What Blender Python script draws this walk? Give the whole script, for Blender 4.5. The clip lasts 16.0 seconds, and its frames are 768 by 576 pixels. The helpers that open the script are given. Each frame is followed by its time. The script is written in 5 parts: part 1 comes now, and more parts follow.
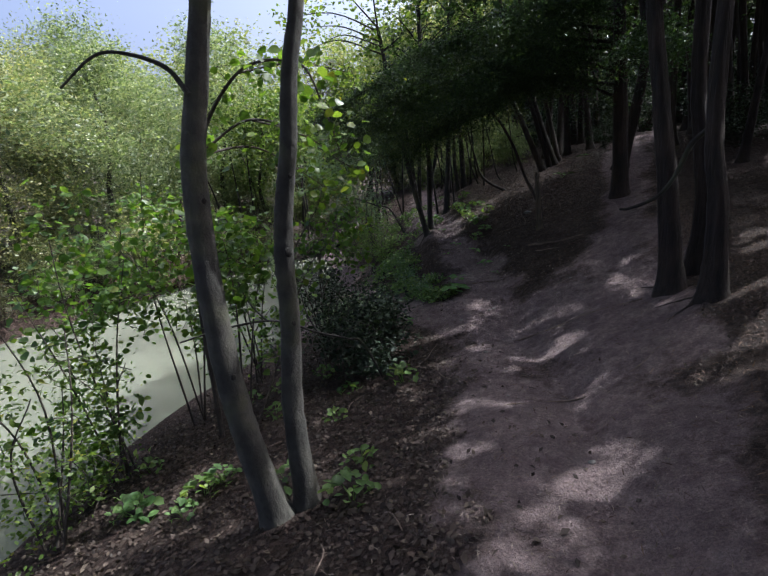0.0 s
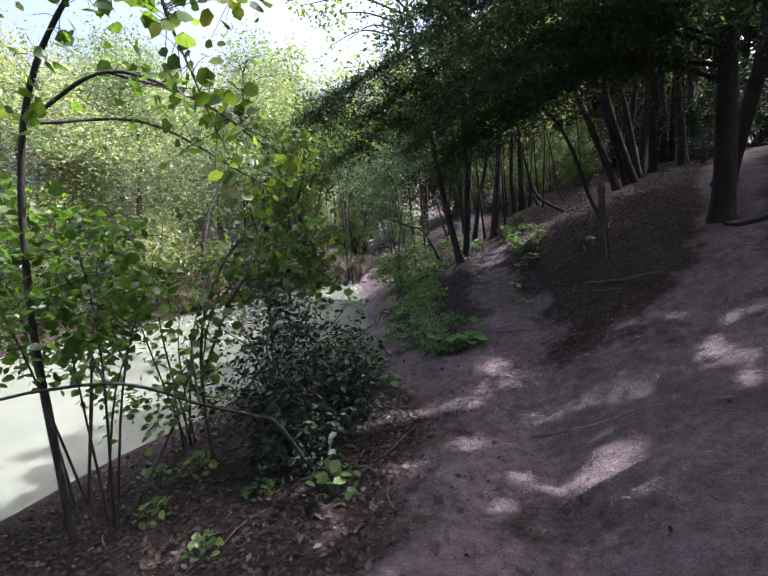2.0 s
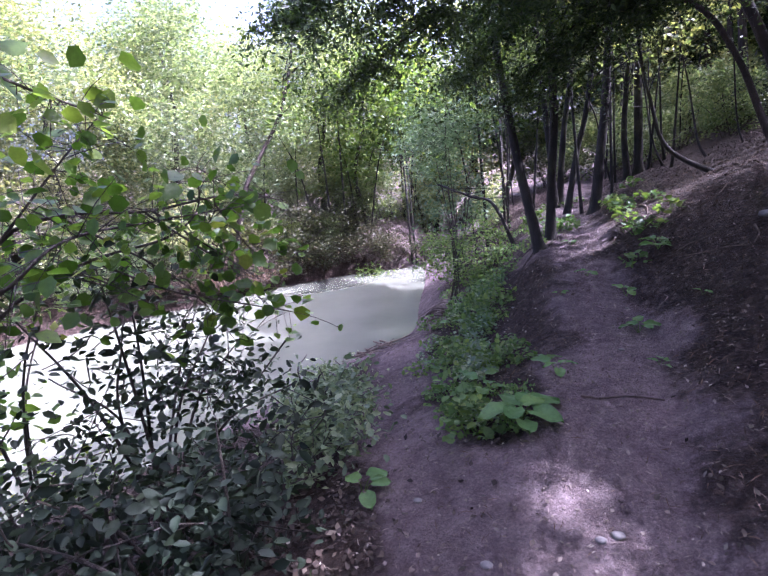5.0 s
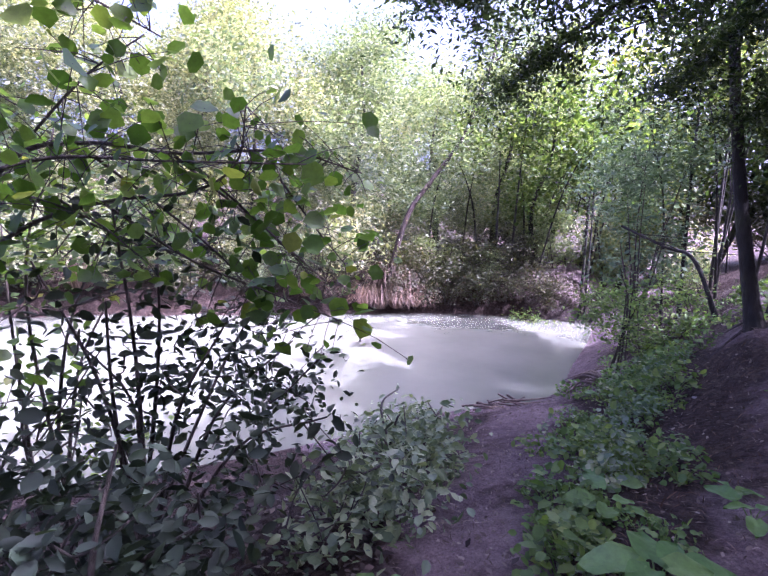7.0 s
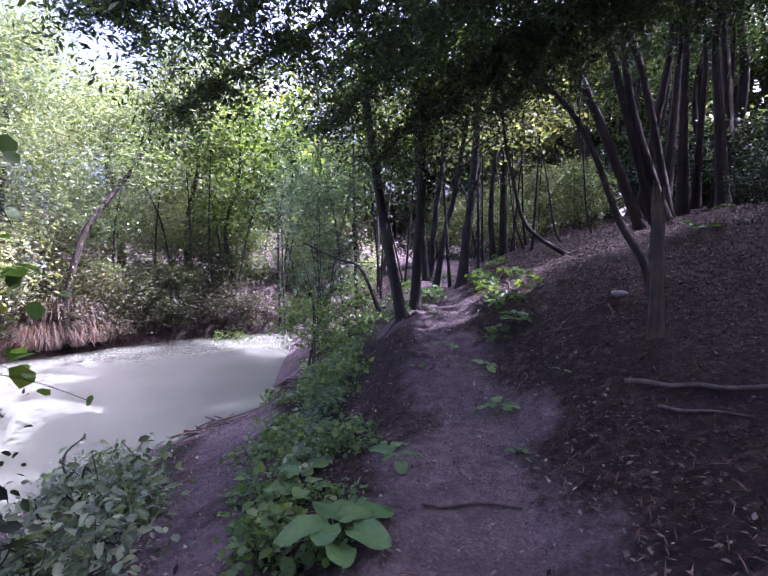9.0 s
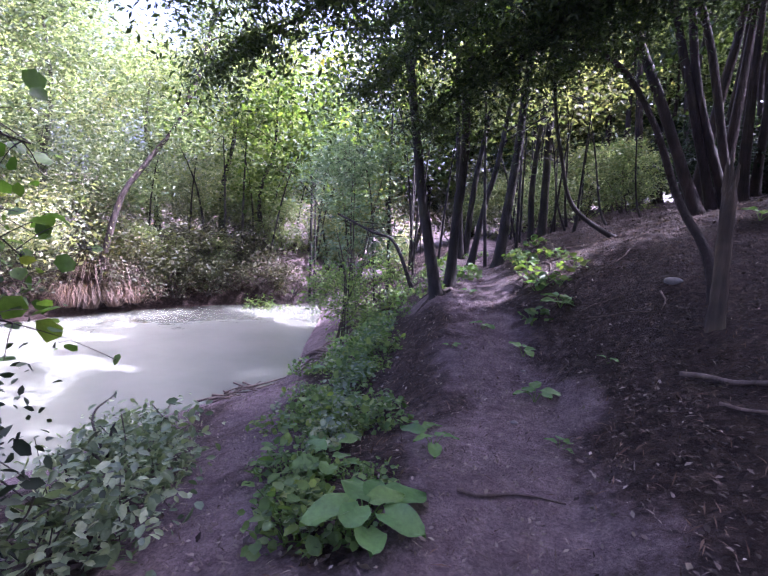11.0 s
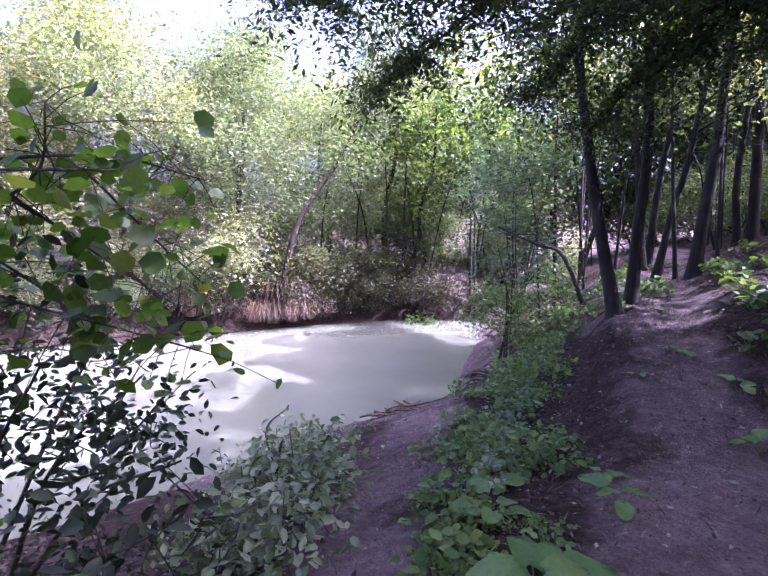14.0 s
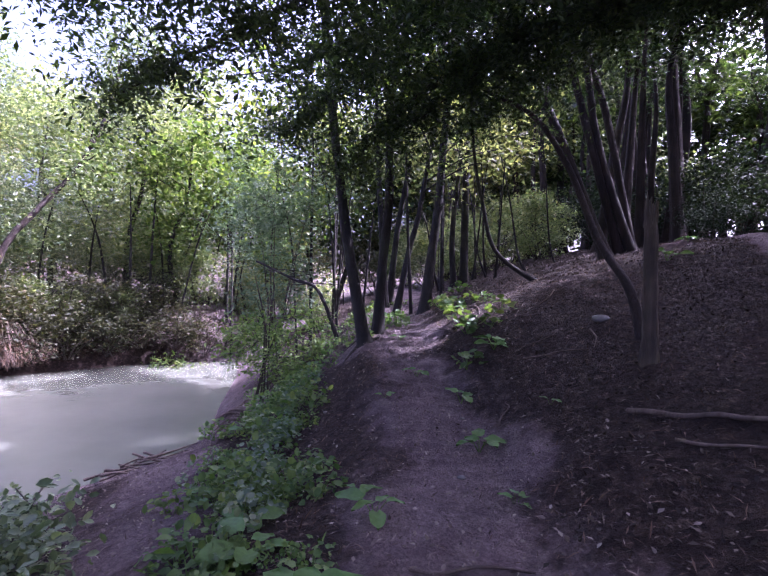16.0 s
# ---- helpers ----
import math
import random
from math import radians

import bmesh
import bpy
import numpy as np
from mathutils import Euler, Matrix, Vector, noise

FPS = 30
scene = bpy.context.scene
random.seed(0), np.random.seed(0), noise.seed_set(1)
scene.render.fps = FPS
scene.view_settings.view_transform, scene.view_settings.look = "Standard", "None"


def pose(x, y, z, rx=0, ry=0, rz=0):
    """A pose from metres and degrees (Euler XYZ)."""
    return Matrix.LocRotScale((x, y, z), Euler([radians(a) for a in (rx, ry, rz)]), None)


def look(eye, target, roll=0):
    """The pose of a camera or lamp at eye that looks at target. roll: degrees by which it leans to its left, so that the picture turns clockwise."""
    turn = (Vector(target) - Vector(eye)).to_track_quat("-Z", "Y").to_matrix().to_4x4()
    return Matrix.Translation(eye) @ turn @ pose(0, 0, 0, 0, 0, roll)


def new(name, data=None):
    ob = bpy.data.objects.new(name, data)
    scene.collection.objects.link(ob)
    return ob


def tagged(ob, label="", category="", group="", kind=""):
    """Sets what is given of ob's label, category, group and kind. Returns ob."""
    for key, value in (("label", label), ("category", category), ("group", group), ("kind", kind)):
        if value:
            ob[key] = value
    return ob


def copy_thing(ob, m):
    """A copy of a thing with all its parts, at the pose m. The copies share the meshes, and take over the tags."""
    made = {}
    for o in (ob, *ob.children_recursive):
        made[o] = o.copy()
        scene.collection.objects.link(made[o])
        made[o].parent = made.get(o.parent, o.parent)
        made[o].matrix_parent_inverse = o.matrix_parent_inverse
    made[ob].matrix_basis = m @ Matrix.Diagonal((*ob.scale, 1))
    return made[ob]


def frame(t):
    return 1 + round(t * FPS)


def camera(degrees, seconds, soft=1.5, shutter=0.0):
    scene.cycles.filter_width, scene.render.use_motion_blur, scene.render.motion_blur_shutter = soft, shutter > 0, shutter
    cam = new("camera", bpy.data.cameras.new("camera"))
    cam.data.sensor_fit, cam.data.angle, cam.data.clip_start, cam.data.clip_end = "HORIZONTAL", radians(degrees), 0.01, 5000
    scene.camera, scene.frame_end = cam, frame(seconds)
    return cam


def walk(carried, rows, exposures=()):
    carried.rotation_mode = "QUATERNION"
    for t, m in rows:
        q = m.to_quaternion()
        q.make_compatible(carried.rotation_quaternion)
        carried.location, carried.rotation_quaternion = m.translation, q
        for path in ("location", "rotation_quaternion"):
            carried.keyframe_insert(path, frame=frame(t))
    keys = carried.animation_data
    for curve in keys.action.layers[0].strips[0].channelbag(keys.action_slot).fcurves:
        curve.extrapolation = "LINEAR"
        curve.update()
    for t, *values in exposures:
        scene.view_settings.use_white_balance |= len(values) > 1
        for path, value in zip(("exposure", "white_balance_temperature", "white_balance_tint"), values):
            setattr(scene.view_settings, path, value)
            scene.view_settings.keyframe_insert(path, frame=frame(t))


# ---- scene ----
cam = camera(76.9, 16.0, soft=1.4)
ROWS = [
    (0.0, 0.000, 0.000, 1.499, 0.00, -14.88, 5.07),
    (0.5, 0.401, 0.674, 1.408, -2.99, -16.69, 5.09),
    (1.0, 0.528, 1.229, 1.174, -2.24, -15.11, 3.55),
    (1.5, 0.827, 1.787, 1.119, -4.29, -11.81, 5.03),
    (2.0, 0.973, 2.065, 1.094, 9.34, -10.98, 3.94),
    (2.5, 1.080, 2.569, 1.033, 8.10, -12.15, 3.16),
    (3.0, 1.195, 3.151, 0.978, 9.62, -12.00, 4.85),
    (3.5, 1.151, 3.515, 0.973, 15.81, -11.50, 3.49),
    (3.7, 1.143, 3.602, 0.985, 15.97, -11.69, 4.91),
    (5.8, 1.221, 5.584, 0.600, 30.78, -13.03, 2.13),
    (6.0, 1.151, 5.706, 0.556, 35.75, -10.80, 1.14),
    (6.5, 1.148, 5.692, 0.596, 44.87, -9.20, 0.44),
    (7.0, 1.163, 5.668, 0.557, 41.81, -8.33, -2.84),
    (7.5, 1.140, 5.723, 0.534, 31.17, -6.49, -2.99),
    (8.0, 1.147, 5.680, 0.560, 23.47, -5.60, -3.32),
    (8.5, 1.282, 5.568, 0.647, 11.22, -4.93, -2.04),
    (8.7, 1.341, 5.536, 0.625, 8.06, -4.95, -0.80),
    (10.8, 1.299, 5.647, 0.544, 6.45, -6.27, -0.92),
    (11.0, 1.258, 5.686, 0.544, 11.13, -7.98, -3.44),
    (11.5, 1.215, 5.876, 0.555, 23.39, -10.36, 0.61),
    (12.0, 1.169, 5.965, 0.570, 35.59, -9.83, 2.66),
    (12.5, 1.236, 5.733, 0.646, 46.19, -8.54, 1.12),
    (13.0, 1.267, 5.653, 0.650, 46.75, -8.01, -2.09),
    (13.5, 1.235, 5.821, 0.565, 39.83, -5.92, 0.46),
    (14.0, 1.192, 5.891, 0.557, 29.71, -6.94, -0.36),
    (14.5, 1.179, 5.992, 0.499, 23.18, -6.25, -1.68),
    (15.0, 1.171, 5.996, 0.530, 13.92, -2.53, -6.48),
    (15.5, 1.164, 5.964, 0.530, 5.43, -0.76, -4.68),
    (16.0, 1.173, 5.978, 0.430, 1.74, -1.06, -2.79),
]
EXPOSURES = [(0.0, 1.55, 5650, 10), (1.5, 2.15, 5650, 16), (3.7, 2.9, 5300, 30), (5.8, 3.25, 5150, 46), (7.0, 3.15, 5120, 52), (8.7, 3.0, 5170, 48), (11.0, 3.3, 5180, 46), (12.5, 3.25, 5120, 52), (14.5, 3.05, 5170, 50), (16.0, 2.9, 5200, 50)]
walk(cam, [(t, pose(x, y, z, 90 + pitch, roll, yaw)) for t, x, y, z, yaw, pitch, roll in ROWS], EXPOSURES)

# sky and sun: a hazy bright day, the sun high over the wooded slope
SUN_ELEVATION, SUN_AZIMUTH = 54.0, 66.0   # azimuth from +y towards +x
world = bpy.data.worlds.new("sky")
world.use_nodes = True
scene.world = world
sky = world.node_tree.nodes.new("ShaderNodeTexSky")
sky.sky_type, sky.sun_disc = "NISHITA", False
sky.sun_elevation, sky.sun_rotation = radians(SUN_ELEVATION), radians(SUN_AZIMUTH)
sky.dust_density, sky.air_density, sky.ozone_density = 10.0, 0.5, 1.0
world.node_tree.nodes["Background"].inputs["Strength"].default_value = 0.15
world.node_tree.links.new(sky.outputs[0], world.node_tree.nodes["Background"].inputs["Color"])
sun = new("sun", bpy.data.lights.new("sun", "SUN"))
sun.data.energy, sun.data.angle, sun.data.color = 3.2, radians(0.5), (1.0, 0.95, 0.86)
to_sun = Vector((math.sin(radians(SUN_AZIMUTH)) * math.cos(radians(SUN_ELEVATION)), math.cos(radians(SUN_AZIMUTH)) * math.cos(radians(SUN_ELEVATION)), math.sin(radians(SUN_ELEVATION))))
sun.matrix_world = look(to_sun * 60, (0, 0, 0))


# ---- materials ----
def nodes_of(name):
    m = bpy.data.materials.new(name)
    m.use_nodes = True
    return m, m.node_tree.nodes, m.node_tree.links, m.node_tree.nodes["Principled BSDF"]


def ramp(nodes, stops):
    r = nodes.new("ShaderNodeValToRGB")
    while len(r.color_ramp.elements) < len(stops):
        r.color_ramp.elements.new(0.5)
    for e, (p, c) in zip(r.color_ramp.elements, stops):
        e.position, e.color = p, (*c, 1)
    return r


def noise_node(nodes, links, scale, detail=6.0, rough=0.6, coords="Object", stretch=None):
    tc = nodes.new("ShaderNodeTexCoord")
    n = nodes.new("ShaderNodeTexNoise")
    n.inputs["Scale"].default_value, n.inputs["Detail"].default_value, n.inputs["Roughness"].default_value = scale, detail, rough
    if stretch:
        mp = nodes.new("ShaderNodeMapping")
        mp.inputs["Scale"].default_value = stretch
        links.new(tc.outputs[coords], mp.inputs["Vector"])
        links.new(mp.outputs[0], n.inputs["Vector"])
    else:
        links.new(tc.outputs[coords], n.inputs["Vector"])
    return n


def mix_color(nodes, links, fac, a, b, mode="MIX"):
    m = nodes.new("ShaderNodeMix")
    m.data_type, m.blend_type = "RGBA", mode
    for sock, v in ((m.inputs[0], fac), (m.inputs[6], a), (m.inputs[7], b)):
        if isinstance(v, (int, float)):
            sock.default_value = v
        elif isinstance(v, tuple):
            sock.default_value = (*v, 1)
        else:
            links.new(v, sock)
    return m.outputs[2]


def bump(nodes, links, height, strength, distance, bsdf, chain=None):
    b = nodes.new("ShaderNodeBump")
    b.inputs["Strength"].default_value, b.inputs["Distance"].default_value = strength, distance
    links.new(height, b.inputs["Height"])
    if chain:
        links.new(chain, b.inputs["Normal"])
    links.new(b.outputs[0], bsdf.inputs["Normal"])
    return b.outputs[0]


def bark_material(name, dark, light, scale=14.0, moss=0.0, stretch=(1, 1, 0.18)):
    m, nodes, links, bsdf = nodes_of(name)
    big = noise_node(nodes, links, 2.2, 3)
    fine = noise_node(nodes, links, scale, 8, 0.7, stretch=stretch)
    r = ramp(nodes, [(0.3, dark), (0.55, tuple((a + b) / 2 for a, b in zip(dark, light))), (0.75, light)])
    links.new(fine.outputs["Fac"], r.inputs[0])
    patch = ramp(nodes, [(0.42, (0.6, 0.6, 0.6)), (0.62, (1.15, 1.12, 1.05))])
    links.new(big.outputs["Fac"], patch.inputs[0])
    col = mix_color(nodes, links, 1.0, r.outputs[0], patch.outputs[0], "MULTIPLY")
    if moss:
        mr = ramp(nodes, [(0.52, (0, 0, 0)), (0.66, (moss, moss, moss))])
        links.new(big.outputs["Fac"], mr.inputs[0])
        col = mix_color(nodes, links, mr.outputs[0], col, (0.07, 0.085, 0.03))
    links.new(col, bsdf.inputs["Base Color"])
    bsdf.inputs["Roughness"].default_value = 0.9
    bump(nodes, links, fine.outputs["Fac"], 1.0, 0.03, bsdf)
    return m


def leaf_material(name, dark, mid, light, translucency=0.45, gloss=0.45, fleck=None):
    """Leaves that scatter light and let it through; each leaf has its own tone."""
    m, nodes, links, bsdf = nodes_of(name)
    geo = nodes.new("ShaderNodeNewGeometry")
    info = nodes.new("ShaderNodeObjectInfo")
    r = ramp(nodes, [(0.0, dark), (0.5, mid), (0.93, light), (1.0, fleck or light)])
    links.new(geo.outputs["Random Per Island"], r.inputs[0])
    tint = ramp(nodes, [(0.0, (0.82, 0.9, 0.85)), (0.5, (1, 1, 1)), (1.0, (1.22, 1.08, 0.9))])
    links.new(info.outputs["Random"], tint.inputs[0])
    col = mix_color(nodes, links, 1.0, r.outputs[0], tint.outputs[0], "MULTIPLY")
    vein = noise_node(nodes, links, 45.0, 3)
    vr = ramp(nodes, [(0.3, (0.82, 0.82, 0.82)), (0.7, (1.12, 1.12, 1.12))])
    links.new(vein.outputs["Fac"], vr.inputs[0])
    col = mix_color(nodes, links, 1.0, col, vr.outputs[0], "MULTIPLY")
    links.new(col, bsdf.inputs["Base Color"])
    bsdf.inputs["Roughness"].default_value = gloss
    bsdf.inputs["Specular IOR Level"].default_value = 0.35
    tr = nodes.new("ShaderNodeBsdfTranslucent")
    warm = mix_color(nodes, links, 1.0, col, (1.5, 1.6, 0.6), "MULTIPLY")
    links.new(warm, tr.inputs["Color"])
    mx = nodes.new("ShaderNodeMixShader")
    mx.inputs[0].default_value = translucency
    links.new(bsdf.outputs[0], mx.inputs[1])
    links.new(tr.outputs[0], mx.inputs[2])
    links.new(mx.outputs[0], nodes["Material Output"].inputs["Surface"])
    return m


def ground_material():
    m, nodes, links, bsdf = nodes_of("forest_floor")
    att = nodes.new("ShaderNodeAttribute")
    att.attribute_name = "bare"
    n1 = noise_node(nodes, links, 1.3, 5)
    n2 = noise_node(nodes, links, 9.0, 8, 0.7)
    n3 = noise_node(nodes, links, 60.0, 6, 0.75)
    vor = nodes.new("ShaderNodeTexVoronoi")
    vor.inputs["Scale"].default_value = 26.0
    tc = nodes.new("ShaderNodeTexCoord")
    links.new(tc.outputs["Object"], vor.inputs["Vector"])
    earth = ramp(nodes, [(0.3, (0.115, 0.088, 0.086)), (0.55, (0.19, 0.152, 0.150)), (0.75, (0.28, 0.232, 0.228))])
    links.new(n2.outputs["Fac"], earth.inputs[0])
    er2 = ramp(nodes, [(0.35, (0.72, 0.70, 0.72)), (0.65, (1.15, 1.12, 1.12))])
    links.new(n1.outputs["Fac"], er2.inputs[0])
    e = mix_color(nodes, links, 1.0, earth.outputs[0], er2.outputs[0], "MULTIPLY")
    grit = ramp(nodes, [(0.35, (0.62, 0.61, 0.62)), (0.7, (1.35, 1.31, 1.3))])
    links.new(n3.outputs["Fac"], grit.inputs[0])
    e = mix_color(nodes, links, 1.0, e, grit.outputs[0], "MULTIPLY")
    litter = ramp(nodes, [(0.0, (0.014, 0.009, 0.007)), (0.4, (0.03, 0.019, 0.015)), (0.8, (0.054, 0.036, 0.028)), (1.0, (0.09, 0.066, 0.053))])
    links.new(vor.outputs["Color"], litter.inputs[0])
    l = mix_color(nodes, links, 1.0, litter.outputs[0], grit.outputs[0], "MULTIPLY")
    edge = nodes.new("ShaderNodeMath")
    edge.operation = "ADD"
    links.new(att.outputs["Fac"], edge.inputs[0])
    sh = nodes.new("ShaderNodeMath")
    sh.operation = "MULTIPLY_ADD"
    sh.inputs[1].default_value, sh.inputs[2].default_value = 1.1, -0.55
    links.new(n2.outputs["Fac"], sh.inputs[0])
    links.new(sh.outputs[0], edge.inputs[1])
    er = ramp(nodes, [(0.2, (0, 0, 0)), (0.82, (1, 1, 1))])
    links.new(edge.outputs[0], er.inputs[0])
    col = mix_color(nodes, links, er.outputs[0], l, e)
    links.new(col, bsdf.inputs["Base Color"])
    bsdf.inputs["Roughness"].default_value = 0.93
    bsdf.inputs["Specular IOR Level"].default_value = 0.25
    c = bump(nodes, links, n2.outputs["Fac"], 1.0, 0.11, bsdf)
    bump(nodes, links, n3.outputs["Fac"], 0.9, 0.025, bsdf, c)
    return m


def water_material():
    m, nodes, links, bsdf = nodes_of("murky_water")
    n = noise_node(nodes, links, 0.5, 4)
    r = ramp(nodes, [(0.3, (0.102, 0.111, 0.085)), (0.7, (0.142, 0.15, 0.118))])
    links.new(n.outputs["Fac"], r.inputs[0])
    links.new(r.outputs[0], bsdf.inputs["Base Color"])
    bsdf.inputs["Roughness"].default_value = 0.15
    bsdf.inputs["IOR"].default_value = 1.33
    w = noise_node(nodes, links, 2.4, 5, 0.55)
    bump(nodes, links, w.outputs["Fac"], 0.06, 0.05, bsdf)
    return m


def plain_material(name, a, b, scale=20.0, rough=0.85, bumped=0.01):
    m, nodes, links, bsdf = nodes_of(name)
    n = noise_node(nodes, links, scale, 7, 0.65)
    r = ramp(nodes, [(0.3, a), (0.7, b)])
    links.new(n.outputs["Fac"], r.inputs[0])
    links.new(r.outputs[0], bsdf.inputs["Base Color"])
    bsdf.inputs["Roughness"].default_value = rough
    bump(nodes, links, n.outputs["Fac"], 0.6, bumped, bsdf)
    return m


FOREST_FLOOR, WATER = ground_material(), water_material()
BARK_GREY = bark_material("smooth_grey_bark", (0.035, 0.033, 0.028), (0.105, 0.10, 0.087), 9.0, 0.5, (1, 1, 0.7))
BARK_DARK = bark_material("dark_furrowed_bark", (0.011, 0.009, 0.008), (0.043, 0.036, 0.03), 16.0, 0.3)
BARK_CEDAR = bark_material("stringy_cedar_bark", (0.012, 0.0075, 0.006), (0.052, 0.034, 0.026), 20.0, 0.0, (1, 1, 0.08))
BARK_TWIG = bark_material("twig_bark", (0.03, 0.024, 0.02), (0.10, 0.08, 0.065), 30.0)
DEAD_WOOD = bark_material("weathered_dead_wood", (0.06, 0.044, 0.03), (0.17, 0.135, 0.095), 22.0, 0.3, (1, 1, 0.08))
DRIFT_WOOD = bark_material("driftwood", (0.08, 0.055, 0.045), (0.24, 0.19, 0.16), 24.0)
ROOT_BARK = bark_material("root_bark", (0.07, 0.05, 0.04), (0.20, 0.155, 0.13), 18.0)
LEAF_WILLOW = leaf_material("grey_green_willow_leaf", (0.06, 0.085, 0.05), (0.13, 0.16, 0.10), (0.26, 0.28, 0.20), 0.4, 0.42)
LEAF_ALDER = leaf_material("mid_green_leaf", (0.04, 0.075, 0.018), (0.07, 0.12, 0.028), (0.11, 0.165, 0.04), 0.5, 0.45, (0.2, 0.2, 0.04))
# LEAF_ALDER greyed and lightened, making up in colour for light the foliage lacks
LEAF_LIGHTENED = leaf_material("lightened_green_leaf", (0.08, 0.105, 0.06), (0.135, 0.165, 0.095), (0.21, 0.225, 0.135), 0.52, 0.45)
LEAF_MAPLE = leaf_material("yellow_green_leaf", (0.055, 0.09, 0.025), (0.09, 0.13, 0.036), (0.15, 0.18, 0.05), 0.45, 0.5)
LEAF_CEDAR = leaf_material("dark_conifer_scale", (0.016, 0.03, 0.014), (0.032, 0.058, 0.022), (0.06, 0.095, 0.032), 0.32, 0.55)
LEAF_PRIVET = leaf_material("dark_glossy_leaf", (0.008, 0.015, 0.009), (0.017, 0.03, 0.017), (0.032, 0.05, 0.028), 0.25, 0.68)
LEAF_BLUE = leaf_material("blue_green_leaf", (0.065, 0.105, 0.07), (0.12, 0.175, 0.115), (0.2, 0.26, 0.18), 0.35, 0.45)
LEAF_HAZEL = leaf_material("broad_green_leaf", (0.04, 0.078, 0.014), (0.07, 0.125, 0.022), (0.115, 0.17, 0.034), 0.52, 0.4, (0.14, 0.15, 0.03))
LEAF_HERB = leaf_material("fresh_herb_leaf", (0.05, 0.095, 0.03), (0.09, 0.16, 0.05), (0.15, 0.22, 0.08), 0.45, 0.5)
LEAF_BURDOCK = leaf_material("burdock_leaf", (0.07, 0.15, 0.045), (0.09, 0.18, 0.055), (0.12, 0.21, 0.07), 0.35, 0.5)
LEAF_DRY = leaf_material("fallen_brown_leaf", (0.018, 0.011, 0.008), (0.036, 0.024, 0.018), (0.066, 0.046, 0.035), 0.12, 0.7, (0.14, 0.11, 0.085))
REED_DRY = leaf_material("dry_reed_blade", (0.05, 0.03, 0.024), (0.10, 0.066, 0.054), (0.2, 0.145, 0.12), 0.25, 0.6)
LEAF_BRAMBLE = leaf_material("bramble_leaf", (0.018, 0.020, 0.010), (0.036, 0.040, 0.018), (0.068, 0.068, 0.034), 0.3, 0.6, (0.09, 0.06, 0.045))
NEEDLE = leaf_material("dead_needle", (0.03, 0.019, 0.014), (0.07, 0.045, 0.033), (0.14, 0.10, 0.08), 0.1, 0.8)
LEAF_PATH = leaf_material("bleached_fallen_leaf", (0.07, 0.05, 0.042), (0.13, 0.10, 0.088), (0.22, 0.18, 0.16), 0.12, 0.75, (0.36, 0.31, 0.28))
STONE = plain_material("pale_stone", (0.11, 0.10, 0.092), (0.23, 0.215, 0.2), 14.0)

# ---- shape tools ----
RNG = np.random.default_rng(7)
WATER_Z = -1.75


def vnoise(x, y, seed=0):
    """Smooth value noise on a plane, 0 to 1."""
    xi, yi = np.floor(x).astype(np.int64), np.floor(y).astype(np.int64)
    fx, fy = x - xi, y - yi
    fx, fy = fx * fx * (3 - 2 * fx), fy * fy * (3 - 2 * fy)

    def h(a, b):
        n = (a * 374761393 + b * 668265263 + seed * 974711) & 0x7FFFFFFF
        n = ((n ^ (n >> 13)) * 1274126177) & 0x7FFFFFFF
        return ((n ^ (n >> 16)) & 0xFFFF) / 65535.0
    return (h(xi, yi) * (1 - fx) + h(xi + 1, yi) * fx) * (1 - fy) + (h(xi, yi + 1) * (1 - fx) + h(xi + 1, yi + 1) * fx) * fy


def fbm(x, y, octaves=4, seed=0):
    v, a, s = 0.0, 0.5, 1.0
    for o in range(octaves):
        v = v + a * (vnoise(x * s, y * s, seed + o) - 0.5)
        a, s = a * 0.5, s * 2.03
    return v


def curve(y, ys, vs):
    """A soft line through knots."""
    return sum(np.interp(y + o, ys, vs) for o in (-0.5, -0.25, 0.0, 0.25, 0.5)) / 5


def trail_x(y):
    return curve(y, (-30, 0, 1.2, 3.5, 5.7, 7.4, 9.2, 11.2, 14, 20, 40), (-3, 0.1, 0.55, 1.12, 1.2, 1.45, 1.5, 1.15, 1.05, 1.6, 3))


def trail_z(y):
    return curve(y, (-30, 0, 0.7, 1.3, 2.6, 3.5, 5.7, 7.4, 9.2, 11.2, 14, 20, 40), (0.6, 0.0, -0.1, -0.3, -0.47, -0.55, -0.83, -0.59, -0.62, -0.2, -0.12, 0.08, 0.6))


def near_shore(y):
    return curve(y, (-30, 0, 3.7, 5, 6.5, 8, 9.2, 10.4, 11.2, 12.1, 13.4, 15.5, 17.6, 60), (-7, -4.4, -3.8, -3.7, -3.3, -2.6, -2.25, -2.0, -1.5, -1.15, -1.55, -2.0, -2.6, -9))


def far_shore(y):
    return curve(y, (-60, 0, 4, 8, 11, 13, 14.9, 16.9, 17.6, 60), (-22, -14, -12.2, -10.6, -8.7, -7.3, -6.2, -4.3, -2.7, -9))


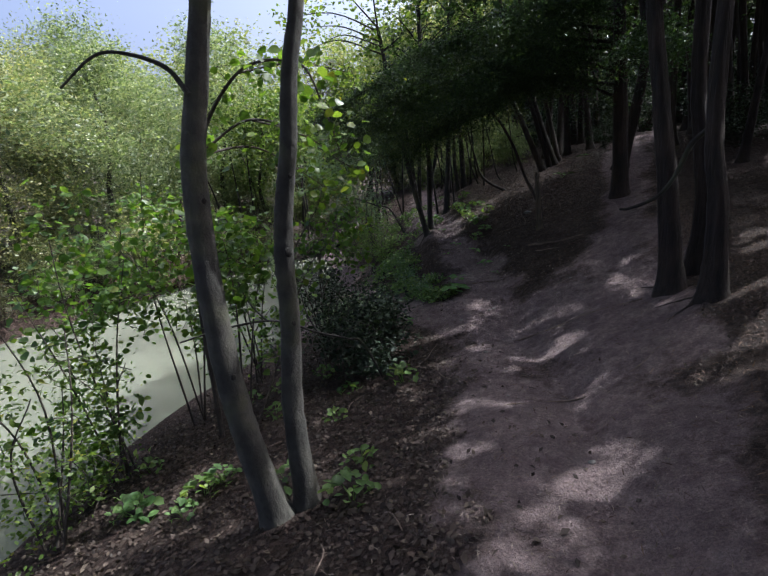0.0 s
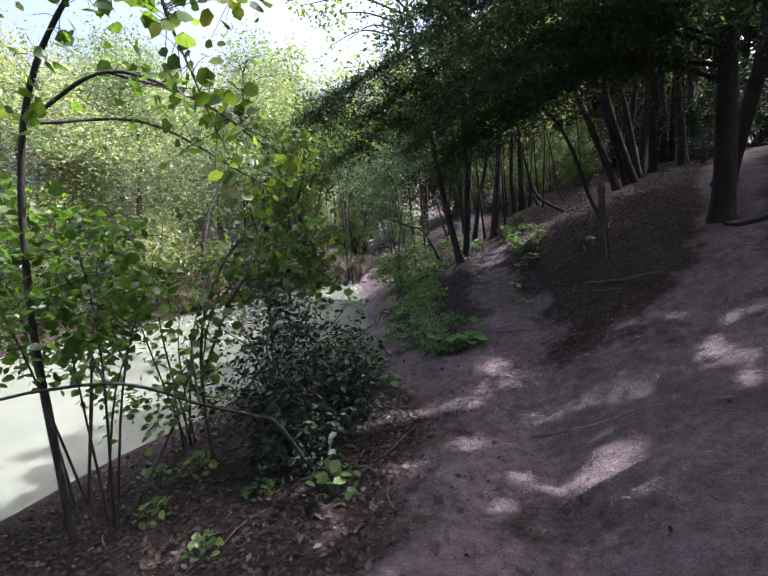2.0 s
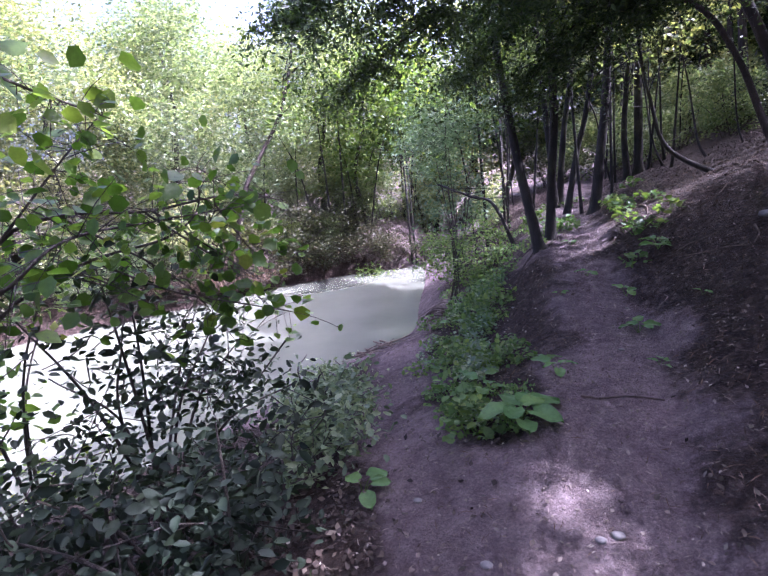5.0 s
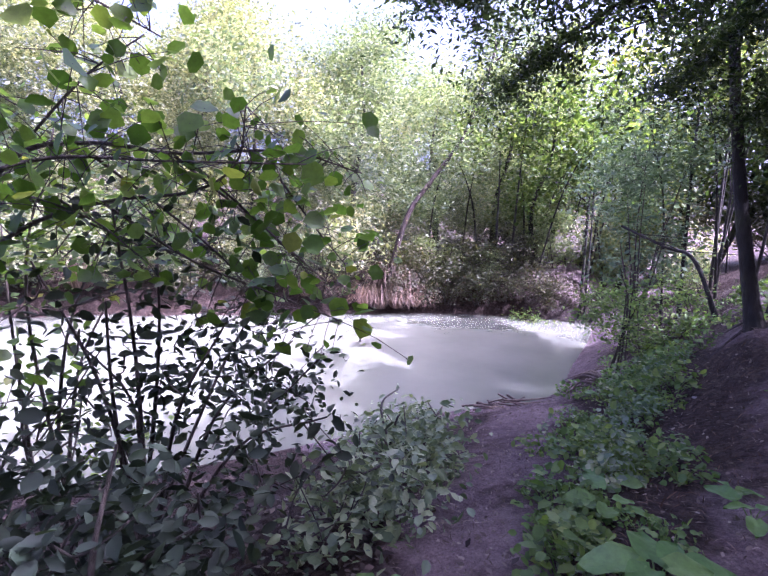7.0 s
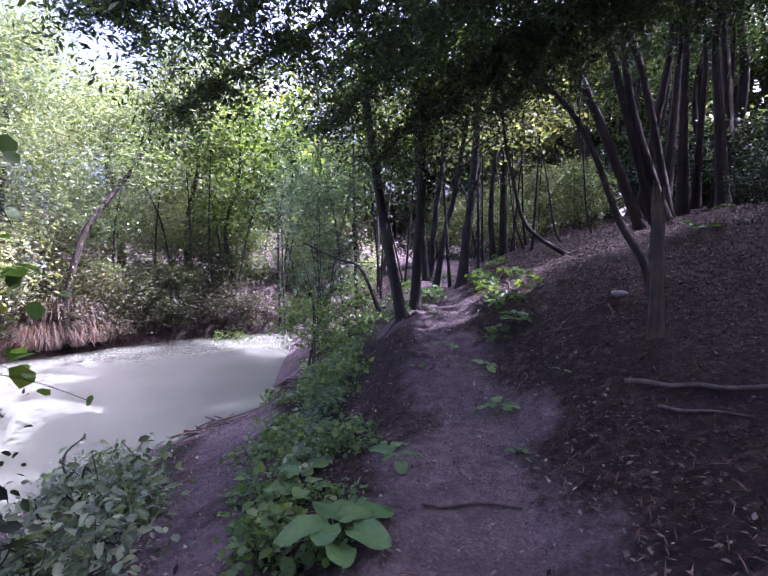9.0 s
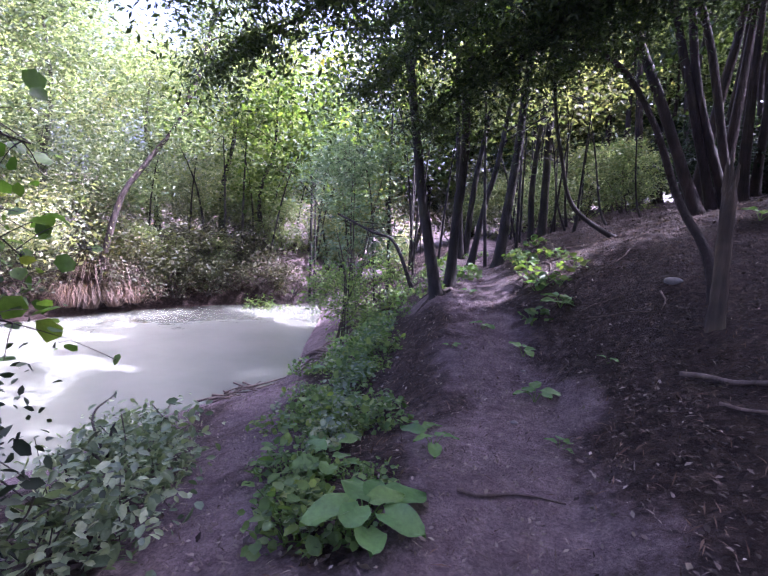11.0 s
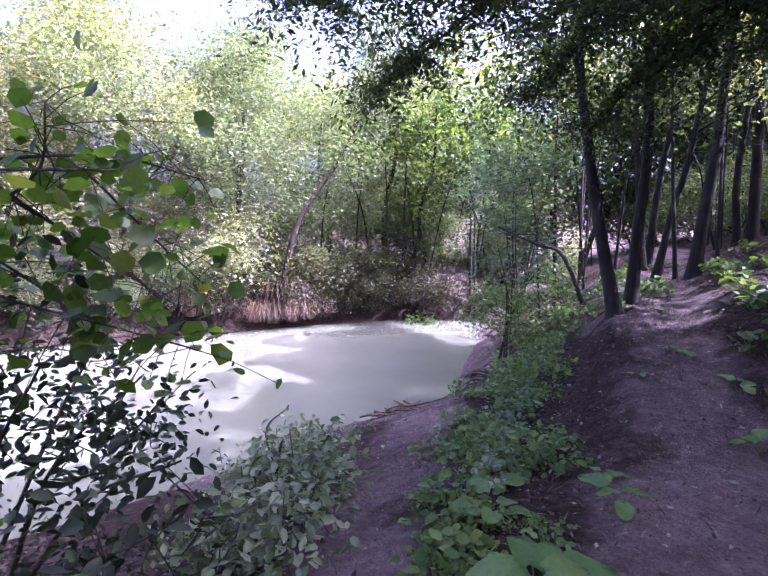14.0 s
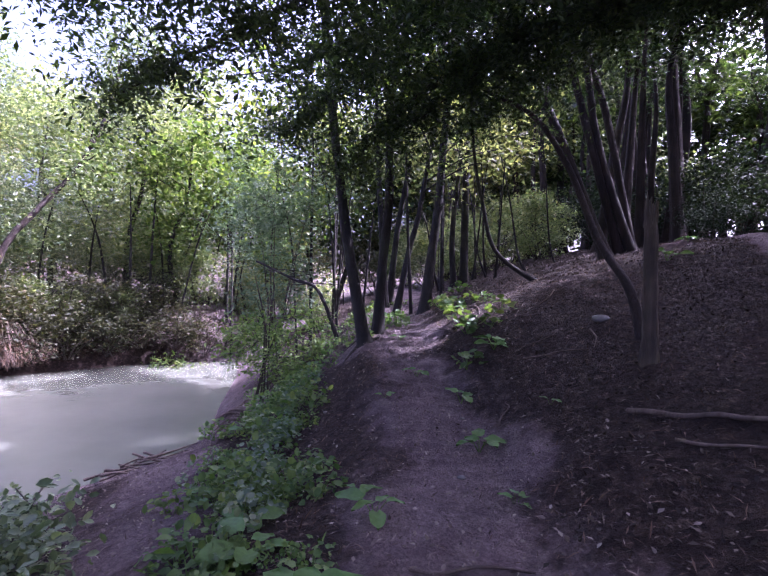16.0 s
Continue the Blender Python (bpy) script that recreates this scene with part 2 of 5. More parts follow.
def ground_height(x, y):
    x, y = np.asarray(x, float), np.asarray(y, float)
    xp, zp, xs, xf = trail_x(y), trail_z(y), near_shore(y), far_shore(y)
    t = np.clip((x - xs) / (xp - 0.35 - xs), 0, 1)
    flat = np.clip((y - 7.5) / 2, 0, 1) * np.clip((13 - y) / 1.5, 0, 1)
    t = t * (1 - flat) + (0.55 * t + 0.45 * t ** 2.2) * flat
    z = WATER_Z + (zp - WATER_Z) * t
    dx = np.maximum(x - xp - 0.3, 0)
    z = z + 1.95 * (1 - np.exp(-dx * 0.56 / 1.95)) + 0.03 * np.maximum(dx - 8, 0)
    bed = WATER_Z - np.minimum(0.7, np.minimum(np.maximum(xs - x, 0), np.maximum(x - xf, 0)) * 0.35)
    df = np.maximum(xf - x, 0)
    bank = np.where(y < 17.3, 0.75, 0.75 + 0.0 * y)
    far = WATER_Z + bank * (1 - np.exp(-df * 3.2)) + 0.05 * df
    z = np.where(x < xs, np.where(x > xf, bed, far), z)
    z = z + 0.4 * np.clip((y - 16.9) / 1.6, 0, 1) * (x > xf - 6) * np.clip(1.2 - np.abs(x - xf) * 0.2, 0, 1) * np.where((x < xs) & (x > xf), 0, 1)
    land = np.clip(np.abs(z - WATER_Z) * 3, 0.15, 1)
    ridge = 0.16 * fbm(x * 0.8, y * 0.8, 3, 5) + 0.07 * fbm(x * 3.1, y * 3.1, 3, 9)
    smooth = np.clip(1 - np.abs(x - xp) * 1.2, 0, 1) * 0.6
    far_roll = np.clip(np.hypot(x, y - 8) - 30, 0, 200) * 0.03
    return z + ridge * land * (1 - smooth) + far_roll


def bareness(x, y):
    """How far the ground is trodden bare, 0 to 1."""
    d = np.abs(x - trail_x(y))
    m = np.clip(1.25 - d * np.interp(y, (6.5, 8.0, 12.0), (1.4, 1.9, 1.6)), 0, 1)
    # the trodden slope and the path that climbs it
    up = curve(y, (-5, 1, 3.5, 5.5, 8, 11, 14, 18), (0.2, 0.8, 1.75, 2.6, 3.9, 5.3, 7.0, 9.4))
    width = np.interp(y, (0, 2, 4, 5, 6.8, 7.8, 10, 14), (0.35, 0.45, 0.6, 0.75, 0.6, 0.42, 0.4, 0.6))
    m = np.maximum(m, np.clip(1.5 - np.abs(x - up) / width, 0, 1) * np.clip((y + 2) / 2, 0, 1))
    # the trodden apron where the two paths part
    between = np.clip((x - trail_x(y)) * 2, 0, 1) * np.clip((up - x) * 2 + 0.6, 0, 1)
    m = np.maximum(m, between * np.clip(7.2 - y, 0, 1))
    # the branch that drops to the water
    side = curve(y, (6.0, 7.8, 9.6, 10.6, 12), (1.0, 0.05, -0.75, -0.85, -0.95))
    m = np.maximum(m, np.clip(1.5 - np.abs(x - side) / 0.42, 0, 1) * ((y > 6.0) & (y < 12.2)))
    m = np.maximum(m, np.clip(1.3 - np.abs(x - near_shore(y) - 0.2) * 1.6, 0, 1) * (y > 8.5))
    m = np.maximum(m, np.clip(1.4 - np.hypot((x + 3.0) / 2.5, (y - 19.3) / 2.0), 0, 1))
    m = m + (1.9 * fbm(x * 1.6, y * 1.6, 4, 31) + 0.5 * fbm(x * 5.0, y * 5.0, 2, 37)) * np.clip(4 * m * (1.25 - m), 0, 1)
    return np.clip(m, 0, 1)


def gz(x, y):
    return float(ground_height(x, y))


def part(name, data, material, parent=None, label="", smooth=True):
    """Links a bmesh or a mesh as ONE mesh object under a thing or a part."""
    if isinstance(data, bmesh.types.BMesh):
        me = bpy.data.meshes.new(name)
        data.to_mesh(me)
        data.free()
    else:
        me = data
    if material and not me.materials:
        me.materials.append(material)
    if smooth:
        me.polygons.foreach_set("use_smooth", [True] * len(me.polygons))
    ob = new(name, me)
    if parent:
        ob.parent = parent
    if label:
        ob["label"] = label
    return ob


def thing(name, x, y, z, label, category, group="", kind=""):
    ob = new(name)
    ob.empty_display_size = 0.2
    ob.location = (x, y, z)
    return tagged(ob, label, category, group, kind)


def array_mesh(name, verts, faces):
    me = bpy.data.meshes.new(name)
    n, k = faces.shape
    me.vertices.add(len(verts))
    me.vertices.foreach_set("co", np.ascontiguousarray(verts, dtype=np.float32).ravel())
    me.loops.add(n * k)
    me.loops.foreach_set("vertex_index", np.ascontiguousarray(faces, dtype=np.int32).ravel())
    me.polygons.add(n)
    me.polygons.foreach_set("loop_start", np.arange(n, dtype=np.int32) * k)
    me.update(calc_edges=True)
    return me


def smooth_line(points, steps=6):
    """A rounded line through the points (Catmull-Rom)."""
    p = [np.array(q, float) for q in points]
    p = [2 * p[0] - p[1]] + p + [2 * p[-1] - p[-2]]
    out = []
    for i in range(1, len(p) - 2):
        for s in range(steps):
            t = s / steps
            out.append(0.5 * (2 * p[i] + (p[i + 1] - p[i - 1]) * t + (2 * p[i - 1] - 5 * p[i] + 4 * p[i + 1] - p[i + 2]) * t * t + (3 * p[i] - p[i - 1] - 3 * p[i + 1] + p[i + 2]) * t ** 3))
    out.append(p[-2])
    return np.array(out)


def tube_arrays(line, radii, sides=8, rough=0.06, rng=RNG, flute=0.0):
    line = np.asarray(line, float)
    n = len(line)
    tang = np.gradient(line, axis=0)
    tang /= np.linalg.norm(tang, axis=1)[:, None] + 1e-9
    ref = np.array([1.0, 0.15, 0.05]) if abs(tang[0][0]) < 0.8 else np.array([0.1, 0.1, 1.0])
    verts, up = [], ref
    for i in range(n):
        u = up - tang[i] * np.dot(up, tang[i])
        u /= np.linalg.norm(u) + 1e-9
        w = np.cross(tang[i], u)
        up = u
        a = np.arange(sides) * 2 * np.pi / sides
        r = radii[i] * (1 + rough * rng.standard_normal(sides) + flute * (np.sin(a * 3 + i * 0.05) + 0.6 * np.sin(a * 5 + 1.3 - i * 0.04)))
        verts.append(line[i] + np.outer(np.cos(a) * r, u) + np.outer(np.sin(a) * r, w))
    verts = np.concatenate(verts)
    i, j = np.meshgrid(np.arange(n - 1), np.arange(sides), indexing="ij")
    a, b = (i * sides + j).ravel(), (i * sides + (j + 1) % sides).ravel()
    faces = np.stack([a, b, b + sides, a + sides], -1)
    return verts, faces


def tubes_mesh(name, tubes):
    vs, fs, o = [], [], 0
    for v, f in tubes:
        vs.append(v)
        fs.append(f + o)
        o += len(v)
    return array_mesh(name, np.concatenate(vs), np.concatenate(fs))


def stem(points, r0, r1, sides=8, steps=6, flare=0.0, rough=0.06, rng=RNG, flute=0.0):
    line = smooth_line(points, steps)
    s = np.linspace(0, 1, len(line))
    radii = r0 + (r1 - r0) * s ** 0.85
    if flare:
        d = np.linalg.norm(line - line[0], axis=1)
        radii = radii * (1 + flare * np.exp(-d / 0.16))
    return tube_arrays(line, radii, sides, rough, rng, flute)


def leaf_arrays(centers, size, rng, aspect=0.6, up=0.5, droop=0.2, spread=0.35, kind="rhomb"):
    """Leaves at the places given: each a small folded blade with its own turn."""
    n = len(centers)
    s = size * (1 + spread * rng.standard_normal(n)).clip(0.35, 1.9)
    ax = rng.standard_normal((n, 3))
    ax[:, 2] = ax[:, 2] * 0.5 - droop
    ax /= np.linalg.norm(ax, axis=1)[:, None]
    nr = rng.standard_normal((n, 3))
    nr[:, 2] += up * 3
    nr -= ax * np.sum(nr * ax, axis=1)[:, None]
    nr /= np.linalg.norm(nr, axis=1)[:, None] + 1e-9
    sd = np.cross(ax, nr)
    S = s[:, None]
    if kind == "rhomb":
        v = np.stack([centers - ax * S * 0.5, centers + sd * S * aspect * 0.5 + nr * S * 0.08, centers + ax * S * 0.5, centers - sd * S * aspect * 0.5 + nr * S * 0.08], 1).reshape(-1, 3)
        return v, (np.arange(n)[:, None] * 4 + np.array([0, 1, 2, 3]))
    # broad: a rounded leaf folded along its middle
    k = aspect
    rows = [(-0.5, 0, 0), (-0.22, k * 0.46, 0.07), (0.16, k * 0.44, 0.08), (0.5, 0, -0.04), (0.16, -k * 0.44, 0.08), (-0.22, -k * 0.46, 0.07)]
    v = np.stack([centers + ax * S * a + sd * S * b + nr * S * c for a, b, c in rows], 1).reshape(-1, 3)
    base = np.arange(n)[:, None] * 6
    f = np.concatenate([base + np.array([0, 1, 2, 3]), base + np.array([0, 3, 4, 5])])
    return v, f


def leaves_mesh(name, centers, size, rng, **kw):
    v, f = leaf_arrays(np.asarray(centers), size, rng, **kw)
    return array_mesh(name, v, f)


def clumps(center, radii, count, each, sigma, rng, hollow=0.55):
    """Leaf places: count clumps inside an ellipsoid, denser towards its skin, each a loose puff."""
    d = rng.standard_normal((count, 3))
    d /= np.linalg.norm(d, axis=1)[:, None]
    r = (hollow + (1 - hollow) * rng.random(count)) ** 0.8 * (0.75 + 0.35 * rng.random(count))
    c = np.array(center) + d * r[:, None] * np.array(radii)
    k = rng.integers(int(each * 0.5), int(each * 1.5) + 1, count)
    p = np.repeat(c, k, axis=0)
    s = np.repeat(sigma * (0.6 + 0.8 * rng.random(count)), k)
    return p + rng.standard_normal((len(p), 3)) * s[:, None] * np.array([1, 1, 0.75]), c


def sprays(center, radii, count, each, sigma, rng, hollow=0.4):
    """Conifer foliage: flat drooping branchlets set with scale leaves."""
    d = rng.standard_normal((count, 3))
    d /= np.linalg.norm(d, axis=1)[:, None]
    r = (hollow + (1 - hollow) * rng.random(count)) ** 0.7
    c = np.array(center) + d * r[:, None] * np.array(radii)
    k = 5
    dirs = rng.standard_normal((count, k, 3)) * np.array([1, 1, 0.35]) + d[:, None, :] * np.array([0.9, 0.9, 0.1])
    dirs /= np.linalg.norm(dirs, axis=2)[:, :, None]
    m = max(4, each // k)
    t = rng.random((count, k, m, 1))
    p = c[:, None, None, :] + dirs[:, :, None, :] * t * sigma * 2.6 + np.array([0, 0, -0.35]) * (t ** 2) * sigma * 2.6 + rng.standard_normal((count, k, m, 3)) * 0.035
    return p.reshape(-1, 3), c


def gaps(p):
    """The same leaf places with openings cut along the sun's line, to put flecks of sun on the ground."""
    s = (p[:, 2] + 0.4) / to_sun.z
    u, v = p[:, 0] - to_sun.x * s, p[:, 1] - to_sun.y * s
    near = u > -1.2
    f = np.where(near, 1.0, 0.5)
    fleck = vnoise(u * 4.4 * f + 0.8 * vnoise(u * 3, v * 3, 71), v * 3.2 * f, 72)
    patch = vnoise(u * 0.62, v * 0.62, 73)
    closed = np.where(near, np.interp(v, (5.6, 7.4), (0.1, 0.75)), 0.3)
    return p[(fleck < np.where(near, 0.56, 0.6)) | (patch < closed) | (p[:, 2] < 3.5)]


def shade_canopy(owner, center, radii, n, size, seed, leaf):
    """A high crown added to a tree to shade the ground, broken by openings for the sun."""
    rng = np.random.default_rng(seed)
    a, r = rng.random(n) * 2 * np.pi, np.sqrt(rng.random(n))
    edge = 0.82 + 0.36 * vnoise(np.cos(a) * 2.2 + 9, np.sin(a) * 2.2 + 9, seed)
    p = np.stack([np.cos(a) * r * edge * radii[0], np.sin(a) * r * edge * radii[1], (rng.random(n) - 0.5) * 2 * radii[2] * (1.1 - 0.6 * r)], -1) + np.array(center)
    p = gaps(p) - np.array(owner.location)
    part("crown", leaves_mesh("crown", p, size, rng, aspect=0.5, droop=0.3, up=0.9), leaf, owner, smooth=False)


# ---- ground and water ----
def spaced(lo, hi, step, reach, growth=1.22):
    mid = list(np.arange(lo, hi + step / 2, step))
    a, b, s = [], [], step
    while (lo - (a[-1] if a else lo)) < reach:
        s *= growth
        a.append((a[-1] if a else lo) - s)
    s = step
    while ((b[-1] if b else hi) - hi) < reach:
        s *= growth
        b.append((b[-1] if b else hi) + s)
    return np.array(a[::-1] + mid + b)


def build_ground():
    xs, ys = spaced(-5.0, 7.5, 0.085, 900), spaced(-1.0, 17.5, 0.085, 900)
    X, Y = np.meshgrid(xs, ys)
    Z = ground_height(X, Y)
    ny, nx = X.shape
    v = np.stack([X.ravel(), Y.ravel(), Z.ravel()], -1)
    i, j = np.meshgrid(np.arange(ny - 1), np.arange(nx - 1), indexing="ij")
    a = (i * nx + j).ravel()
    me = array_mesh("ground", v, np.stack([a, a + 1, a + nx + 1, a + nx], -1))
    at = me.attributes.new("bare", "FLOAT", "POINT")
    at.data.foreach_set("value", bareness(X.ravel(), Y.ravel()).astype(np.float32))
    ob = part("ground", me, FOREST_FLOOR)
    tagged(ob, "purplish trodden earth and brown leaf litter on a wooded bank", "ground", kind="structure")
    w = bmesh.new()
    bmesh.ops.create_grid(w, x_segments=40, y_segments=60, size=1.0)
    for q in w.verts:
        q.co = Vector((-14 + q.co.x * 15, 2 + q.co.y * 19, WATER_Z))
    ob = part("water", w, WATER)
    tagged(ob, "still grey-green murky creek water reflecting the bright sky", "water", kind="structure")


build_ground()


# ---- trees ----
def limb_to(start, tip, rng, r0, sag=0.12):
    start, tip = np.array(start, float), np.array(tip, float)
    mid = (start + tip) / 2 + np.array([*(rng.standard_normal(2) * 0.12), sag * np.linalg.norm(tip - start)])
    return stem([start, mid, tip], r0, 0.006, 5, 4, rng=rng)


def tree(name, label, stems, r0, r1, bark, leaf, crowns, size, each=60, sigma=0.28, seed=1, group="", flare=0.6, limbs=14, sides=10, opened=True, **leaf_kw):
    """A tree of one or more stems. stems: lines of places from the foot up; crowns: (centre, radii, clumps)."""
    rng = np.random.default_rng(seed)
    foot = stems[0][0]
    ob = thing(name, *foot, label, "tree", group)
    inv = np.array(foot)
    for k, line in enumerate(stems):
        line = [np.array(p, float) - inv for p in line]
        f = r0 if k == 0 else r0 * (0.9 if len(stems) < 4 else 0.8)
        fluted = bark is BARK_CEDAR and r0 > 0.1
        v, q = stem(line, f, r1, 18 if fluted else sides, 10, flare, 0.03, rng, 0.1 if fluted else 0.0)
        part("trunk", array_mesh("trunk", v, q), bark, ob)
    top = np.array(stems[0][-1]) - inv
    low = np.array(stems[0][len(stems[0]) // 2]) - inv
    pts, heads = [], []
    for c, radii, count in crowns:
        p, h = (sprays if leaf is LEAF_CEDAR else clumps)(np.array(c) - inv, radii, count, each, sigma, rng)
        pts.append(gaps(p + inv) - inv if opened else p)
        heads.append(h)
    if limbs and heads:
        heads = np.concatenate(heads)
        pick = heads[rng.permutation(len(heads))[:limbs]]
        for h in pick:
            s = min(1.0, max(0.0, (h[2] - low[2]) / max(0.1, top[2] - low[2]) - 0.15))
            a = low + (top - low) * s
            v, q = limb_to(a, h, rng, r1 * 0.5 + 0.003)
            part("limb", array_mesh("limb", v, q), bark, ob)
    if pts:
        part("crown", leaves_mesh("crown", np.concatenate(pts), size, rng, **leaf_kw), leaf, ob, smooth=False)
    return ob


def on_ground(points, sink=0.08):
    """The same line, with its foot set in the soil."""
    p = [list(q) for q in points]
    p[0][2] = gz(p[0][0], p[0][1]) - sink
    return p


# the two grey trees at the start of the path
GREY_TREES = []
GREY_TREES.append(tree("alder_tree", "slender grey-barked tree leaning over the bank beside its twin", [on_ground([(-0.98, 2.98, 0), (-1.14, 3.0, -0.12), (-1.2, 3.04, 0.76), (-1.19, 3.11, 1.53), (-1.1, 3.21, 2.11), (-1.0, 3.3, 2.8), (-0.9, 3.3, 4.4), (-1.0, 3.4, 6.2)])],
     0.105, 0.05, BARK_GREY, LEAF_HAZEL, [((-1.0, 2.8, 5.8), (2.0, 2.0, 1.0), 120)], 0.09, 30, 0.24, 11, "grey trees on the bank", kind="broad", aspect=0.8))
GREY_TREES.append(tree("alder_tree", "slender grey-barked tree rising straight beside its twin", [on_ground([(-0.78, 3.08, 0), (-0.81, 3.16, -0.21), (-0.77, 3.28, 0.4), (-0.745, 3.3, 0.95), (-0.69, 3.3, 1.3), (-0.615, 3.3, 1.65), (-0.55, 3.32, 2.1), (-0.43, 3.4, 2.7), (-0.25, 3.6, 4.4), (-0.3, 3.9, 6.0)])],
     0.085, 0.04, BARK_GREY, LEAF_HAZEL, [((-0.2, 4.4, 5.4), (1.5, 1.7, 0.9), 70)], 0.09, 30, 0.24, 12, "grey trees on the bank", kind="broad", aspect=0.8))

v, q = stem([np.array(p) - np.array([-1.1, 3.1, 2.0]) for p in [(-1.14, 3.12, 1.98), (-1.25, 3.13, 2.14), (-1.45, 3.11, 2.23), (-1.65, 3.11, 2.24), (-1.95, 3.2, 2.1)]], 0.019, 0.007, 7, 6)
fork = thing("alder_branch", -1.1, 3.1, 2.0, "thin grey branch bending out from a leaning trunk", "branch")
part("limb", array_mesh("limb", v, q), BARK_GREY, fork)

# cedars at the right-hand side of the path
tree("cedar_tree", "old cedar with a stringy dark trunk beside the path", [on_ground([(2.96, 4.99, 0), (2.93, 5.06, 0.55), (2.89, 5.13, 1.23), (2.83, 5.2, 1.89), (2.75, 5.35, 3.4), (2.8, 5.4, 6.0)]), on_ground([(3.3, 5.18, 0), (3.36, 5.18, 0.68), (3.32, 5.25, 1.38), (3.27, 5.32, 2.21), (3.4, 5.5, 5.0)])],
     0.118, 0.06, BARK_CEDAR, LEAF_CEDAR, [((2.9, 5.6, 4.8), (1.9, 2.0, 1.4), 60), ((2.2, 6.8, 3.8), (1.3, 1.4, 0.6), 34)], 0.10, 46, 0.24, 21, "cedars along the path", limbs=24, aspect=0.35, droop=0.5, up=0.3)
tree("cedar_tree", "old cedar with a fluted dark trunk on the slope", [on_ground([(2.94, 4.32, 0), (2.95, 4.34, 0.35), (2.95, 4.38, 0.9), (2.91, 4.44, 1.43), (2.95, 4.5, 2.6), (3.1, 4.5, 5.5)])],
     0.105, 0.055, BARK_CEDAR, LEAF_CEDAR, [((3.4, 4.2, 4.7), (1.8, 1.6, 1.4), 52)], 0.10, 46, 0.24, 22, "cedars along the path", limbs=20, aspect=0.35, droop=0.5, up=0.3)

# tall cedars added out of view, so that their high crowns shade path and slope
SHADE_CEDARS = [((7.0, 5.2), (6.9, 5.6), (2.9, 2.9), 9000), ((8.3, 10.4), (7.8, 10.2), (2.8, 2.8), 7000), ((6.6, 1.0), (6.4, 1.6), (2.7, 2.9), 7000), ((2.7, -0.3), (2.0, 1.3), (3.1, 3.1), 9000)]
for k, ((x, y), (cx, cy), (rx, ry), n) in enumerate(SHADE_CEDARS):
    tall = tree("tall_cedar", "tall old cedar with a bare trunk and high dense crown", [on_ground([(x, y, 0), (x, y + 0.15, 2.5), (cx, cy - 0.2, 5.0), (cx, cy, 8.0)])],
                0.17, 0.06, BARK_CEDAR, LEAF_CEDAR, [((cx, cy, 7.4), (rx, ry, 0.7), 30)], 0.17, 40, 0.2, 25 + 130 * (k > 0) + k, "cedars along the path", limbs=20, aspect=0.4, droop=0.4, up=0.6)
    shade_canopy(tall, (cx, cy, 7.6), (rx, ry, 0.9), n, 0.26, 160 + k, LEAF_CEDAR)

# the leaning stems on the crest
crest = [[(4.05, 12.75, 0), (3.44, 13.02, 2.45), (2.75, 13.11, 4.0), (2.2, 13.2, 5.6)],
         [(4.25, 12.85, 0), (3.93, 12.99, 2.11), (3.53, 13.06, 3.52), (3.1, 13.09, 5.0), (2.9, 13.2, 7.0)],
         [(4.4, 12.8, 0), (3.99, 13.0, 2.26), (3.79, 13.04, 3.17), (3.6, 13.05, 4.6), (3.5, 13.2, 7.2)],
         [(4.64, 13.3, 0), (4.27, 13.57, 3.01), (3.82, 13.74, 4.73), (3.6, 13.9, 7.4)]]
crest_cedar = tree("leaning_cedar", "cluster of dark cedar stems leaning together on the crest", [on_ground(c) for c in crest], 0.078, 0.042, BARK_CEDAR, LEAF_CEDAR,
     [((2.6, 13.0, 6.4), (2.6, 2.0, 1.5), 75), ((1.6, 12.6, 4.6), (1.4, 1.3, 0.7), 30)], 0.11, 46, 0.26, 23, "trees on the crest", limbs=20, aspect=0.35, droop=0.5, up=0.3)
# an extra crown added above the view to shade the slope
shade_canopy(crest_cedar, (4.4, 11.9, 7.3), (2.5, 2.5, 0.8), 3000, 0.2, 175, LEAF_CEDAR)
tree("leaning_cedar", "thin dark cedar leaning out from behind a dead post", [on_ground([(3.02, 9.6, 0), (3.0, 9.87, 0.45), (2.89, 10.25, 0.86), (2.72, 10.63, 1.58), (2.48, 11.01, 2.16), (2.08, 11.4, 2.55), (1.5, 11.8, 3.0)])],
     0.04, 0.02, BARK_CEDAR, LEAF_CEDAR, [((1.6, 11.4, 3.1), (1.4, 1.2, 0.55), 60)], 0.09, 44, 0.2, 24, "trees on the crest", limbs=16, aspect=0.35, droop=0.6, up=0.3)

